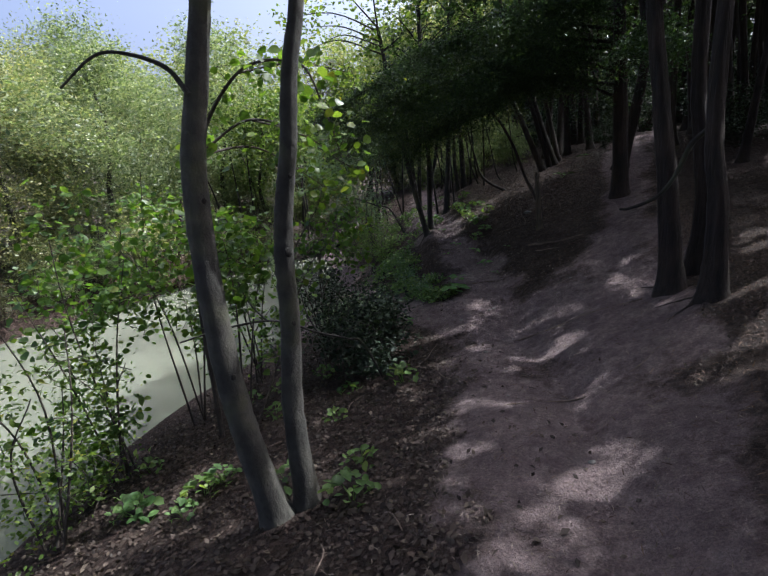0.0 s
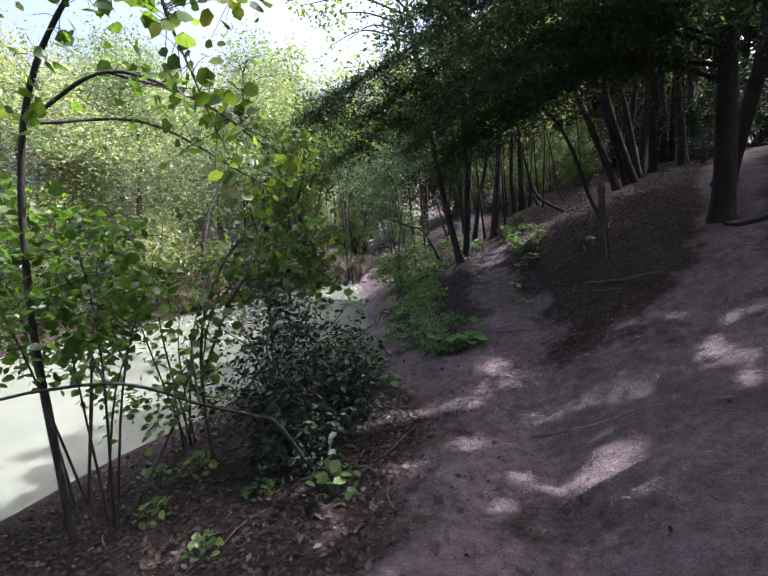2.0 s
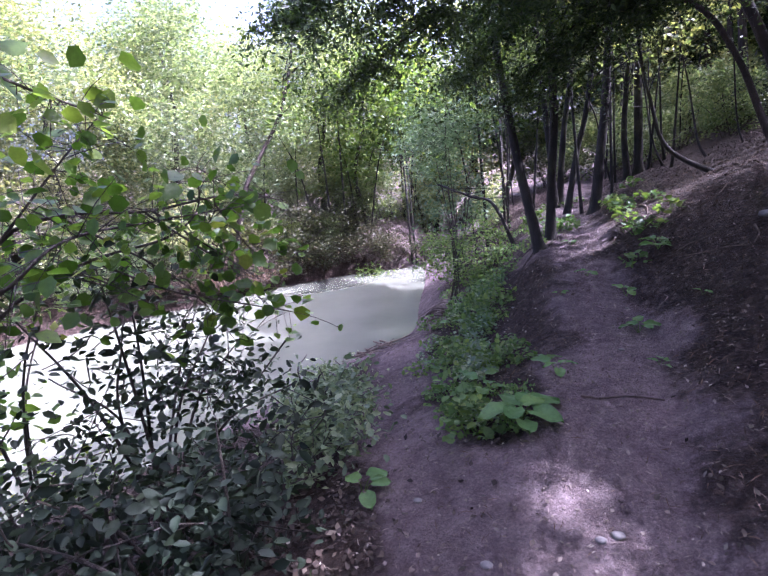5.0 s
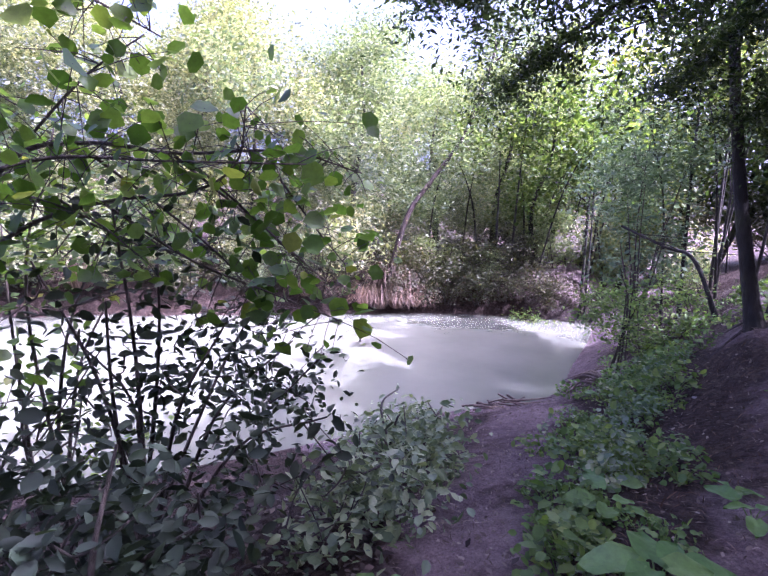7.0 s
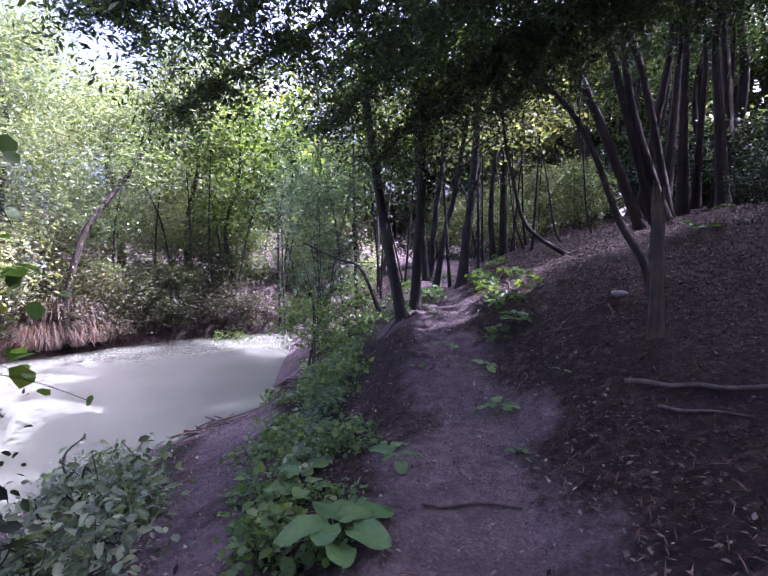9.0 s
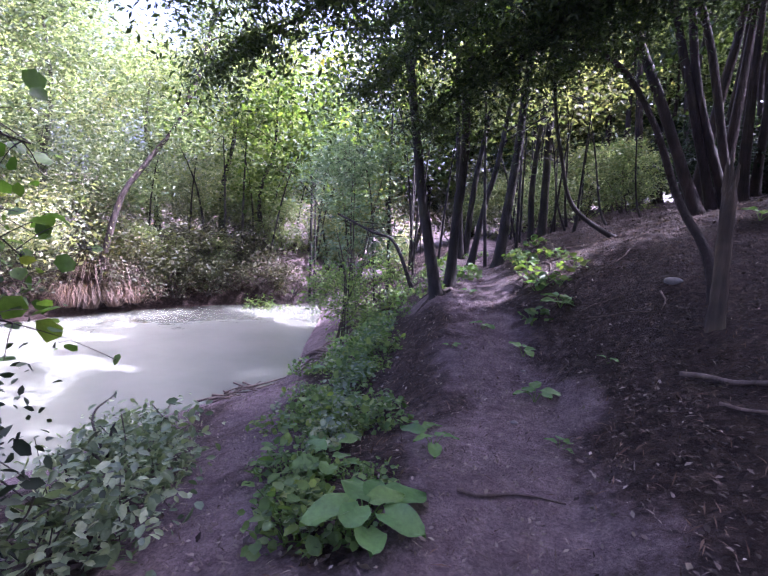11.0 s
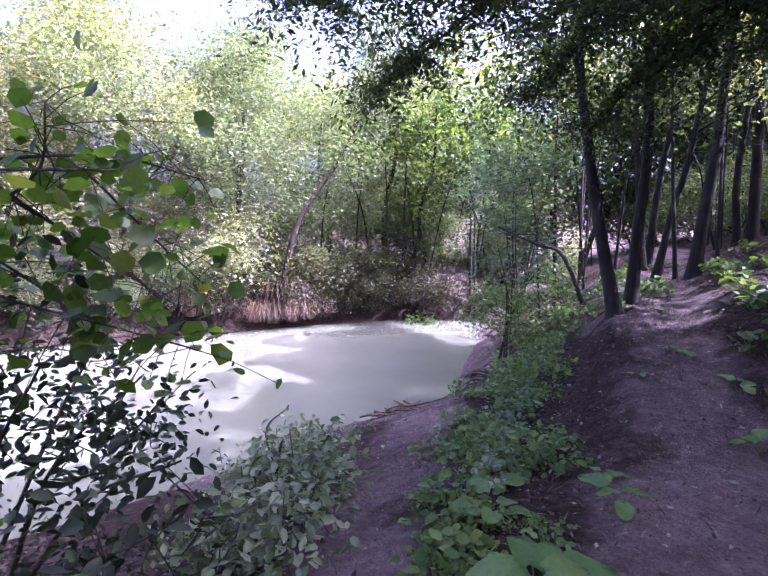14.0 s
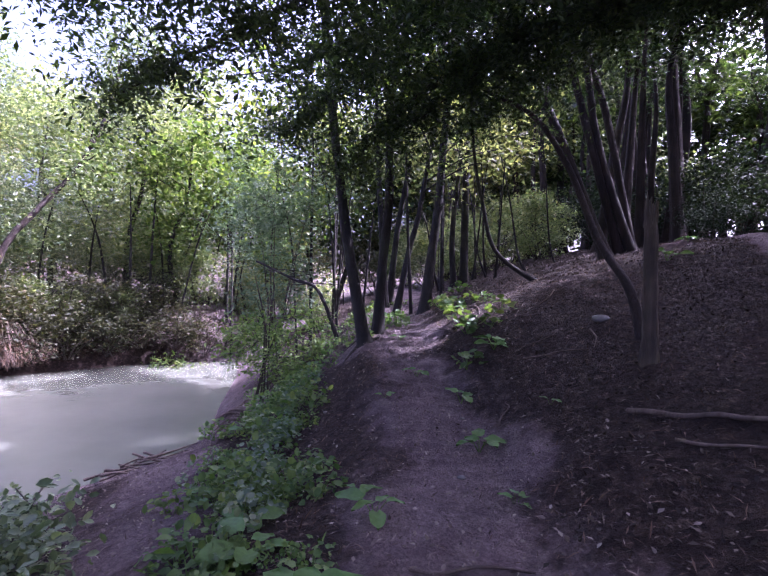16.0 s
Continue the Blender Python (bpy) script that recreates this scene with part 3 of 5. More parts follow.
# trees on the lower path
tree("lower_path_tree", "slim dark trunk leaning towards the creek beside the path", [on_ground([(0.86, 11.06, 0), (0.72, 11.09, 0.3), (0.59, 11.12, 0.92), (0.5, 11.16, 1.44), (0.36, 11.19, 2.3), (0.1, 11.3, 4.2)])],
     0.066, 0.04, BARK_DARK, LEAF_ALDER, [((-0.1, 11.6, 4.4), (1.9, 1.6, 1.2), 46), ((-0.3, 12.2, 2.9), (1.3, 1.2, 0.6), 26)], 0.085, 40, 0.24, 31, "trees on the lower path", aspect=0.65)
tree("lower_path_tree", "slim dark upright trunk beside the path", [on_ground([(0.96, 11.46, 0), (0.98, 11.47, 0.53), (1.02, 11.47, 1.36), (0.98, 11.46, 2.36), (1.0, 11.5, 4.6)])],
     0.062, 0.04, BARK_DARK, LEAF_ALDER, [((0.9, 11.8, 4.6), (1.6, 1.6, 1.3), 44), ((0.9, 11.3, 2.75), (0.9, 0.8, 0.4), 20)], 0.085, 40, 0.24, 32, "trees on the lower path", aspect=0.65)
tree("lower_path_tree", "brown trunk forking upward beyond the bend of the path", [on_ground([(1.58, 13.27, 0), (1.64, 13.26, 0.76), (1.71, 13.26, 1.57), (1.75, 13.26, 2.6), (1.9, 13.3, 4.8)])],
     0.085, 0.045, BARK_DARK, LEAF_LIGHTENED, [((1.9, 13.6, 4.6), (1.8, 1.6, 1.5), 50)], 0.09, 40, 0.26, 33, "trees on the lower path", aspect=0.65)
for k, (line, r) in enumerate([([(0.95, 14.98, 0), (0.82, 14.97, 1.24), (0.69, 14.96, 2.6), (0.5, 15, 5)], 0.07), ([(1.15, 13.98, 0), (1.32, 13.98, 0.93), (1.45, 13.97, 1.5), (1.6, 13.97, 2.63), (1.9, 14, 4.4)], 0.055),
                                ([(1.0, 15.6, 0), (1.1, 15.6, 1.4), (1.3, 15.6, 3.0), (1.4, 15.6, 5.2)], 0.07), ([(2.3, 15.8, 0), (2.2, 15.7, 1.4), (2.3, 15.6, 3.0), (2.6, 15.6, 5.2)], 0.07)]):
    tree("understorey_tree", "thin leafy tree in the shade beyond the path", [on_ground(line)], r, 0.03, BARK_DARK, LEAF_LIGHTENED,
         [((line[-1][0], line[-1][1], 3.6), (1.5, 1.4, 1.7), 42)], 0.085, 38, 0.26, 40 + k, "thin trees beyond the path", aspect=0.65)

# an added tree whose high crown shades the water and breaks up the sun
tall = tree("tall_alder", "tall alder with a high dense crown beyond the bend", [on_ground([(2.5, 15.9, 0), (2.45, 16.0, 2.6), (2.4, 16.0, 5.0), (2.3, 16.0, 7.6)])],
            0.09, 0.04, BARK_DARK, LEAF_ALDER, [((2.3, 16.0, 7.0), (1.9, 2.2, 0.8), 30)], 0.1, 40, 0.24, 171, "trees on the lower path", aspect=0.65)
shade_canopy(tall, (2.2, 15.9, 7.0), (2.1, 2.5, 0.8), 3800, 0.2, 172, LEAF_ALDER)


def bare_stem(name, label, line, r0, r1, bark, seed, group="", twigs=6):
    rng = np.random.default_rng(seed)
    line = on_ground(line)
    o = np.array(line[0])
    ob = thing(name, *line[0], label, "tree", group)
    local = [np.array(p, float) - o for p in line]
    v, q = stem(local, r0, r1, 8, 8, 0.3, 0.06, rng)
    part("trunk", array_mesh("trunk", v, q), bark, ob)
    fine = smooth_line(local, 10)
    for k in range(twigs):
        a = fine[rng.integers(len(fine) // 3, len(fine))]
        d = rng.standard_normal(3) * np.array([0.35, 0.35, 0.15]) + np.array([0, 0, 0.12])
        v, q = stem([a, a + d * 0.5 + rng.standard_normal(3) * 0.03, a + d], max(0.004, r1 * 0.5), 0.002, 5, 4, rng=rng)
        part("twig", array_mesh("twig", v, q), bark, ob)
    return ob


bare_stem("slanting_tree", "bare slanting tree propped over the bank", [(0.42, 12.53, 0), (0.06, 12.69, 0.22), (-0.31, 12.82, 0.36), (-0.9, 12.95, 0.6)], 0.03, 0.016, BARK_DARK, 301)
bare_stem("crooked_sapling", "thin crooked sapling bending up from the slope", [(2.98, 12.26, 0), (2.51, 12.21, 0.74), (2.3, 12.13, 0.99), (2.17, 12.02, 1.4), (2.03, 11.92, 1.91), (1.9, 11.8, 2.8)], 0.035, 0.016, BARK_DARK, 302)
rng_b = np.random.default_rng(31)
for k in range(30):
    x, y = rng_b.uniform(-0.6, 4.2), rng_b.uniform(13.6, 19.5)
    if abs(x - float(trail_x(y))) < 0.3:
        x += 0.8
    h, lx, ly = rng_b.uniform(2.2, 4.2), rng_b.normal() * 0.4, rng_b.normal() * 0.25
    bare_stem("slender_stem", "slender bare stem in the thicket beyond the path", [(x, y, 0), (x + lx * 0.3, y + ly * 0.3, h * 0.35), (x + lx * 0.55, y + ly, h * 0.7), (x + lx, y + ly, h)], rng_b.uniform(0.015, 0.035), 0.008, BARK_DARK, 310 + k, "slender stems of the thicket", 5)
for k in range(16):
    x, y = (rng_b.uniform(-5.6, -2.6), rng_b.uniform(17.6, 21)) if k < 10 else (rng_b.uniform(-7.2, -4.2), rng_b.uniform(16.6, 18.4))
    h, lx = rng_b.uniform(1.8, 3.2), rng_b.normal() * 0.9
    bare_stem("slender_stem", "slender stem rising from the far bank", [(x, y, 0), (x + lx * 0.3, y, h * 0.35), (x + lx * 0.6, y, h * 0.7), (x + lx, y, h)], rng_b.uniform(0.02, 0.04), 0.01, BARK_DARK, 350 + k, "slender stems of the thicket", 5)

# the leaning tree across the creek; darker bark and sunward leaf clumps give its shade
tree("leaning_tree", "thin dark trunk leaning across the far bank in pale foliage", [on_ground([(-6.6, 14.35, 0), (-6.25, 14.75, 0.51), (-6.11, 15.47, 1.49), (-5.91, 16.34, 2.54), (-5.83, 17.1, 3.88), (-5.92, 17.74, 5.2)])],
     0.075, 0.03, BARK_CEDAR, LEAF_WILLOW, [((-6.1, 18.4, 5.8), (0.9, 1.0, 1.0), 60), ((-6.4, 15.4, 0.9), (0.6, 0.5, 0.5), 14), ((-6.5, 16.3, 2.2), (0.6, 0.6, 0.6), 14), ((-5.3, 15.7, 2.3), (0.5, 0.45, 0.6), 16), ((-5.1, 16.8, 3.9), (0.55, 0.5, 0.7), 18), ((-4.9, 17.6, 5.4), (0.7, 0.6, 0.6), 18)], 0.10, 40, 0.28, 51, limbs=18, aspect=0.4)


# the woods on the far bank, beyond the path and on the slope: a few kinds, repeated
def wood_kind(name, label, group, height, width, bark, leaf, count, each, size, seed, bare=0.3, **kw):
    rng = np.random.default_rng(seed)
    bend = rng.standard_normal((4, 2)) * 0.25
    line = [(bend[0][0] * h * 0.2, bend[0][1] * h * 0.2, height * h - 0.1 * (h == 0)) for h in (0, 0.3, 0.6, 0.92)]
    line = [(x + b[0] * 0.6, y + b[1] * 0.6, z) for (x, y, z), b in zip(line, bend)]
    lobes = [((rng.normal() * width * 0.75, rng.normal() * width * 0.75, height * rng.uniform(bare + 0.1, 0.98)), (width * 0.45, width * 0.45, height * 0.12), count // 9) for _ in range(6)]
    crowns = lobes + [((0, 0, height * (bare + (1 - bare) * 0.5)), (width * 0.85, width * 0.85, height * (1 - bare) * 0.5), int(count * 0.75)), ((width * 0.3, -width * 0.2, height * 0.8), (width * 0.7, width * 0.7, height * 0.22), count // 3)]
    return tree(name, label, [line], 0.012 * height + 0.03, 0.025, bark, leaf, crowns, size, each, 0.22 if leaf is LEAF_CEDAR else 0.3, seed, group, limbs=6, sides=8, opened=False, **kw)


def plant_wood(kind, places, seed):
    rng = np.random.default_rng(seed)
    for k, (x, y, s) in enumerate(places):
        m = pose(x, y, gz(x, y) - 0.05, 0, 0, rng.random() * 360) @ Matrix.Diagonal((s * (0.9 + 0.25 * rng.random()), s * (0.9 + 0.25 * rng.random()), s, 1))
        if k == 0:
            kind.matrix_basis = m
        else:
            copy_thing(kind, m)


FAR = "trees across the creek"
willow = wood_kind("willow_tree", "pale grey-green willow thicket in sunlight across the creek", FAR, 7.0, 2.5, BARK_GREY, LEAF_WILLOW, 300, 80, 0.088, 61, 0.03, aspect=0.45)
plant_wood(willow, [(-8.3, 15.2, 0.9), (-10.2, 13.0, 1.0), (-11.8, 10.2, 0.95), (-13.4, 7.2, 1.0), (-10.5, 17.0, 1.15), (-13.2, 13.6, 1.2), (-15.5, 9.2, 1.1)], 1)
willow_b = wood_kind("willow_tree", "tall airy grey-green willow behind the thicket", FAR, 8.6, 2.7, BARK_GREY, LEAF_WILLOW, 280, 80, 0.10, 62, 0.06, aspect=0.45)
plant_wood(willow_b, [(-9.4, 20.0, 0.75), (-13.0, 18.5, 1.0), (-16.5, 14.0, 1.15), (-18.5, 8.5, 1.2), (-6.8, 22.5, 0.75), (-11.5, 25.5, 0.9)], 2)
maple = wood_kind("maple_tree", "young maple with sunlit yellow-green leaves", FAR, 5.0, 1.5, BARK_DARK, LEAF_MAPLE, 80, 50, 0.09, 63, 0.3, kind="broad", aspect=0.9)
plant_wood(maple, [(-4.5, 18.4, 0.95), (-3.2, 21.0, 1.3), (-1.0, 22.5, 1.3)], 3)
alder = wood_kind("alder_tree", "green leafy tree at the head of the creek", FAR, 6.5, 1.9, BARK_DARK, LEAF_LIGHTENED, 190, 60, 0.085, 64, 0.10, aspect=0.65)
plant_wood(alder, [(-6.2, 18.9, 0.9), (-2.0, 24.0, 1.3), (-6.6, 24.0, 1.4), (2.8, 22.6, 1.1), (-12.0, 24.0, 1.4), (3.2, 24.5, 1.3), (6.5, 22.0, 1.3), (0.6, 26.0, 1.4), (-4.2, 28.0, 1.3), (5.5, 28.0, 1.5), (-9.0, 29.0, 1.3), (9.0, 26.0, 1.5)], 4)

SLOPE = "trees of the wooded slope"
cedar = wood_kind("cedar_tree", "tall dark cedar with bare lower trunk on the slope", SLOPE, 9.0, 1.7, BARK_CEDAR, LEAF_CEDAR, 76, 50, 0.12, 65, 0.4, aspect=0.35, droop=0.5, up=0.3)
rng_w = np.random.default_rng(5)
# those with y below 3 are added out of view to shade the start
places = [(4.7, 1.3, 0.95), (6.6, 2.2, 1.0), (7.3, 10.7, 1.0), (10.6, 12.0, 1.05), (5.0, 10.6, 0.85), (9.9, 9.9, 1.0), (7.6, 12.4, 1.0), (11.6, 6.4, 1.0), (11.0, 10.4, 1.1), (5.2, 2.6, 0.9), (4.6, -0.6, 1.0), (11.5, 15.0, 1.1), (8.9, 17.2, 1.1), (9.6, 12.6, 1.0), (8.0, 19.0, 1.1), (9.6, 22.0, 1.2), (10.4, 18.4, 1.1)]
plant_wood(cedar, places, 6)
pole = wood_kind("sapling_pole", "thin straight dead-branched cedar pole in deep shade", SLOPE, 6.5, 0.7, BARK_CEDAR, LEAF_CEDAR, 18, 26, 0.10, 66, 0.62, aspect=0.35, droop=0.5, up=0.3)
places = []
while len(places) < 80:
    x, y = rng_w.uniform(4.6, 14), rng_w.uniform(6, 22)
    up = float(np.interp(y, (5.5, 8, 11, 14, 18), (2.4, 3.4, 4.8, 6.6, 9.0)))
    if abs(x - up) > 0.9 and y > 9:
        places.append((x, y, rng_w.uniform(0.7, 1.15)))
plant_wood(pole, places, 7)
# unseen cedars added round the start to close off light from behind
plant_wood(wood_kind("cedar_tree", "dark cedar standing behind the start of the path", "trees behind the path", 8.0, 2.2, BARK_CEDAR, LEAF_CEDAR, 110, 36, 0.15, 67, 0.3, aspect=0.35, droop=0.5, up=0.3),
           [(1.9, -1.9, 1.0), (-1.9, -1.8, 0.95), (0.2, -4.2, 1.0), (3.4, 0.4, 0.8), (5.0, -4.2, 1.1), (-4.6, -2.5, 0.9), (1.0, -8, 1.2)], 8)


def shrub_kind(name, label, group, radii, leaf, count, each, size, seed, stems=7, bark=None, sigma=0.16, **kw):
    """A bush: several thin stems from one foot, and leaves down to the ground."""
    rng = np.random.default_rng(seed)
    ob = thing(name, 0, 0, 0, label, "shrub", group)
    p, heads = clumps((0, 0, radii[2] * 0.95), radii, count, each, sigma, rng, 0.35)
    p = p[p[:, 2] > 0.03]
    for h in heads[rng.permutation(len(heads))[:stems]]:
        a = np.array([*(rng.standard_normal(2) * 0.07), -0.08])
        mid = a * 0.4 + h * 0.6 + np.array([*(rng.standard_normal(2) * 0.08), 0.12])
        v, q = stem([a, mid, h], 0.012 + 0.006 * radii[2], 0.004, 5, 4, rng=rng)
        part("stem", array_mesh("stem", v, q), bark or BARK_TWIG, ob)
    part("foliage", leaves_mesh("foliage", p, size, rng, **kw), leaf, ob, smooth=False)
    return ob


BANK = "bushes along the far bank"
bush = shrub_kind("willow_bush", "pale grey-green willow bush hanging over the far bank", BANK, (1.3, 1.3, 1.25), LEAF_WILLOW, 130, 60, 0.08, 71, aspect=0.42)
plant_wood(bush, [(-7.8, 12.9, 0.6), (-8.5, 11.8, 0.65), (-9.4, 10.6, 0.7), (-10.1, 9.4, 0.65), (-10.9, 8.2, 0.7), (-11.7, 6.6, 0.7), (-7.6, 13.9, 1.0), (-8.9, 12.2, 1.1), (-10.2, 10.3, 1.1), (-11.3, 8.4, 1.1), (-12.5, 6.0, 1.2), (-13.3, 3.6, 1.2), (-8.4, 17.0, 1.3), (-7.2, 19.0, 1.3), (-10.5, 15.0, 1.3), (-12.4, 11.8, 1.3), (-14.0, 8.8, 1.3)], 9)
bush = shrub_kind("alder_bush", "mid-green leafy bush in the shade of the far bank", BANK, (1.1, 1.1, 1.2), LEAF_LIGHTENED, 100, 60, 0.07, 72, aspect=0.65)
plant_wood(bush, [(-4.2, 18.6, 0.8), (-3.2, 20.0, 1.0), (-5.6, 19.6, 1.2), (-2.4, 22.2, 1.0), (1.4, 20.8, 1.0), (-5.9, 16.1, 0.55), (-5.1, 16.9, 0.6), (-6.6, 15.6, 0.7), (2.6, 17.0, 0.9), (3.6, 18.4, 1.1), (2.0, 19.6, 1.1), (5.0, 20.4, 1.2), (-3.8, 23.0, 1.4), (3.4, 22.5, 1.3), (0.4, 23.5, 1.4), (3.9, 15.6, 0.8), (-0.8, 17.6, 0.6)], 10)
bush = shrub_kind("understorey_shrub", "dark twiggy shrub in deep shade on the slope", "shrubs on the slope", (1.1, 1.1, 1.1), LEAF_PRIVET, 80, 42, 0.08, 73, 9, aspect=0.55)
spots = [(5.6, 16.8, 0.9), (7.8, 18.6, 1.1), (6.0, 13.6, 0.45), (9.4, 14.0, 1.1), (9.0, 9.5, 1.0), (7.0, 7.4, 1.0), (10.6, 18.0, 1.3), (7.2, 10.2, 0.7), (8.6, 5.2, 1.1), (6.2, 2.4, 0.9), (11.5, 9.0, 1.3), (12.2, 12.0, 1.4), (9.0, 23.0, 1.4), (12.0, 16.5, 1.4), (11, 5.5, 1.2), (13.0, 20, 1.5), (4.4, 16.6, 0.6), (7.0, 15.4, 1.0), (6.4, 18.6, 1.2), (8.3, 16.2, 1.2), (9.6, 19.6, 1.3), (10.6, 14.8, 1.2), (9.6, 7.6, 1.2), (8.4, 12.9, 0.9), (10.9, 12.7, 1.2), (12.2, 8.0, 1.4), (10.2, 10.8, 1.1), (10.0, 4.0, 1.2), (7.6, 20.6, 1.3)]
plant_wood(bush, spots, 11)

edge = wood_kind("cedar_tree", "dense dark cedar closing the wood behind the slope", SLOPE, 4.6, 2.0, BARK_CEDAR, LEAF_CEDAR, 80, 36, 0.19, 68, 0.02, aspect=0.45, droop=0.5, up=0.3)
ring = []
for k in range(34):
    a = radians(-60 + k * 4.7)
    d = 17 + 6 * rng_w.random() if k % 2 else 13 + 3 * rng_w.random()
    x, y = 2.5 + math.cos(a) * d, 10 + math.sin(a) * d
    if x > 8.0 or y > 22:
        ring.append((x, y, rng_w.uniform(0.95, 1.3) if k % 4 != 1 or x < 4 else rng_w.uniform(1.25, 1.7)))
plant_wood(edge, ring, 12)

brush = shrub_kind("bramble_bush", "reddish-brown bramble tangle hanging from the cut bank", BANK, (0.8, 0.8, 0.55), LEAF_BRAMBLE, 60, 46, 0.06, 74, 12, sigma=0.14, aspect=0.4)
plant_wood(brush, [(-6.1, 15.1, 1.0), (-5.6, 15.7, 0.9), (-5.1, 16.25, 0.95), (-4.6, 16.75, 0.9), (-4.0, 17.1, 0.9), (-3.4, 17.4, 0.8), (-6.6, 14.9, 1.2), (-5.9, 16.3, 1.2), (-7.4, 13.3, 1.0), (-9.2, 10.7, 0.9), (-11.0, 7.6, 0.9), (-12.6, 3.2, 1.0), (-2.6, 17.9, 0.7), (-5.0, 17.4, 1.2)], 13)
sprig = shrub_kind("willow_sprig", "low yellow-green sprig hanging over the water", BANK, (0.55, 0.35, 0.28), LEAF_MAPLE, 22, 22, 0.07, 75, 6, sigma=0.12, aspect=0.5)
plant_wood(sprig, [(-3.9, 16.6, 1.0), (-3.3, 16.75, 0.8)], 14)


# ---- bushes and saplings beside the path ----
def lay_line(points, lift=0.02):
    """A line laid on the ground."""
    return [(x, y, gz(x, y) + lift) for x, y in points]


def near_shrub(name, label, x, y, puffs, leaf, size, each, seed, stems, sigma=0.13, group="", **kw):
    """A bush built round its own stems. puffs: (centre offset, radii, clumps); stems: tips."""
    rng = np.random.default_rng(seed)
    z = gz(x, y)
    ob = thing(name, x, y, z, label, "shrub", group)
    for tip in stems:
        a = np.array([*(rng.standard_normal(2) * 0.08), -0.06])
        b = np.array(tip, float) - np.array([x, y, z])
        mid = a * 0.45 + b * 0.55 + np.array([*(rng.standard_normal(2) * 0.09), 0.14])
        v, q = stem([a, mid, b], 0.014, 0.004, 6, 6, rng=rng)
        part("stem", array_mesh("stem", v, q), BARK_TWIG, ob)
    pts = []
    for c, radii, count in puffs:
        p, heads = clumps(np.array(c) - np.array([x, y, z]), radii, count, each, sigma, rng, 0.3)
        pts.append(p)
        for h in heads[: count // 3]:
            v, q = stem([h + rng.standard_normal(3) * 0.12, h, h + rng.standard_normal(3) * 0.16], 0.005, 0.0025, 4, 3, rng=rng)
            pts_twig.append((v, q))
        if pts_twig:
            part("twig_tangle", tubes_mesh("twig_tangle", pts_twig), BARK_TWIG, ob)["kind"] = "stuff"
            pts_twig.clear()
    part("foliage", leaves_mesh("foliage", np.concatenate(pts), size, rng, **kw), leaf, ob, smooth=False)
    return ob


pts_twig = []
near_shrub("dark_shrub", "dark glossy-leaved shrub crowding the bank above the water", -0.95, 6.45,
           [((-1.0, 6.45, 0.0), (0.42, 0.5, 0.62), 60), ((-0.6, 6.75, -0.45), (0.6, 0.6, 0.45), 50), ((-1.25, 6.1, -0.6), (0.65, 0.6, 0.45), 24), ((-1.1, 7.2, -0.35), (0.5, 0.5, 0.45), 46)],
           LEAF_PRIVET, 0.05, 13, 81, [(-0.95, 6.4, 0.55), (-0.6, 6.7, 0.1), (-1.3, 6.2, 0.3), (-0.3, 7.0, -0.3), (-0.8, 7.2, -0.1), (-1.5, 6.4, -0.1), (-1.2, 7.3, 0.1), (-1.0, 6.6, 0.4), (-0.75, 6.3, 0.2)], 0.12, "shrubs on the near bank", kind="broad", aspect=0.52, up=0.35)
near_shrub("dark_shrub", "dark leafy shrub at the edge of the path", -0.3, 6.0,
           [((-0.2, 6.05, -0.5), (0.36, 0.4, 0.45), 60), ((-0.7, 5.7, -0.6), (0.5, 0.4, 0.42), 60), ((-0.35, 5.5, -0.85), (0.4, 0.35, 0.25), 34)],
           LEAF_PRIVET, 0.055, 24, 82, [(-0.1, 6.1, -0.05), (-0.3, 5.8, -0.1), (-0.6, 5.7, -0.2), (0.0, 6.3, -0.3), (-0.9, 5.6, -0.3)], 0.11, "shrubs on the near bank", kind="broad", aspect=0.52, up=0.35)
near_shrub("blue_green_shrub", "low blue-green shrub spreading towards the muddy landing", -0.85, 8.2,
           [((-0.85, 8.25, -1.05), (0.6, 0.62, 0.28), 66), ((-0.35, 7.35, -0.9), (0.4, 0.5, 0.24), 44), ((-1.35, 8.9, -1.3), (0.35, 0.4, 0.22), 24)],
           LEAF_BLUE, 0.058, 24, 83, [(-0.7, 8.0, -0.7), (-1.2, 8.6, -0.8), (-0.4, 7.5, -0.6), (-1.0, 9.0, -0.95), (-0.3, 7.1, -0.65)], 0.09, "shrubs on the near bank", kind="broad", aspect=0.5, up=0.5)
near_shrub("waterside_sapling", "airy green sapling standing on the bank before the water", -2.6, 5.6,
           [((-2.7, 5.6, 0.6), (0.8, 0.8, 1.1), 60), ((-2.3, 6.2, -0.6), (0.7, 0.6, 0.6), 10)],
           LEAF_HAZEL, 0.07, 22, 84, [(-2.7, 5.5, 1.6), (-2.3, 6.0, 1.0), (-3.1, 5.4, 1.0), (-2.0, 5.9, 0.1), (-2.9, 6.3, 0.2)], 0.13, "saplings on the near bank", kind="broad", aspect=0.75)
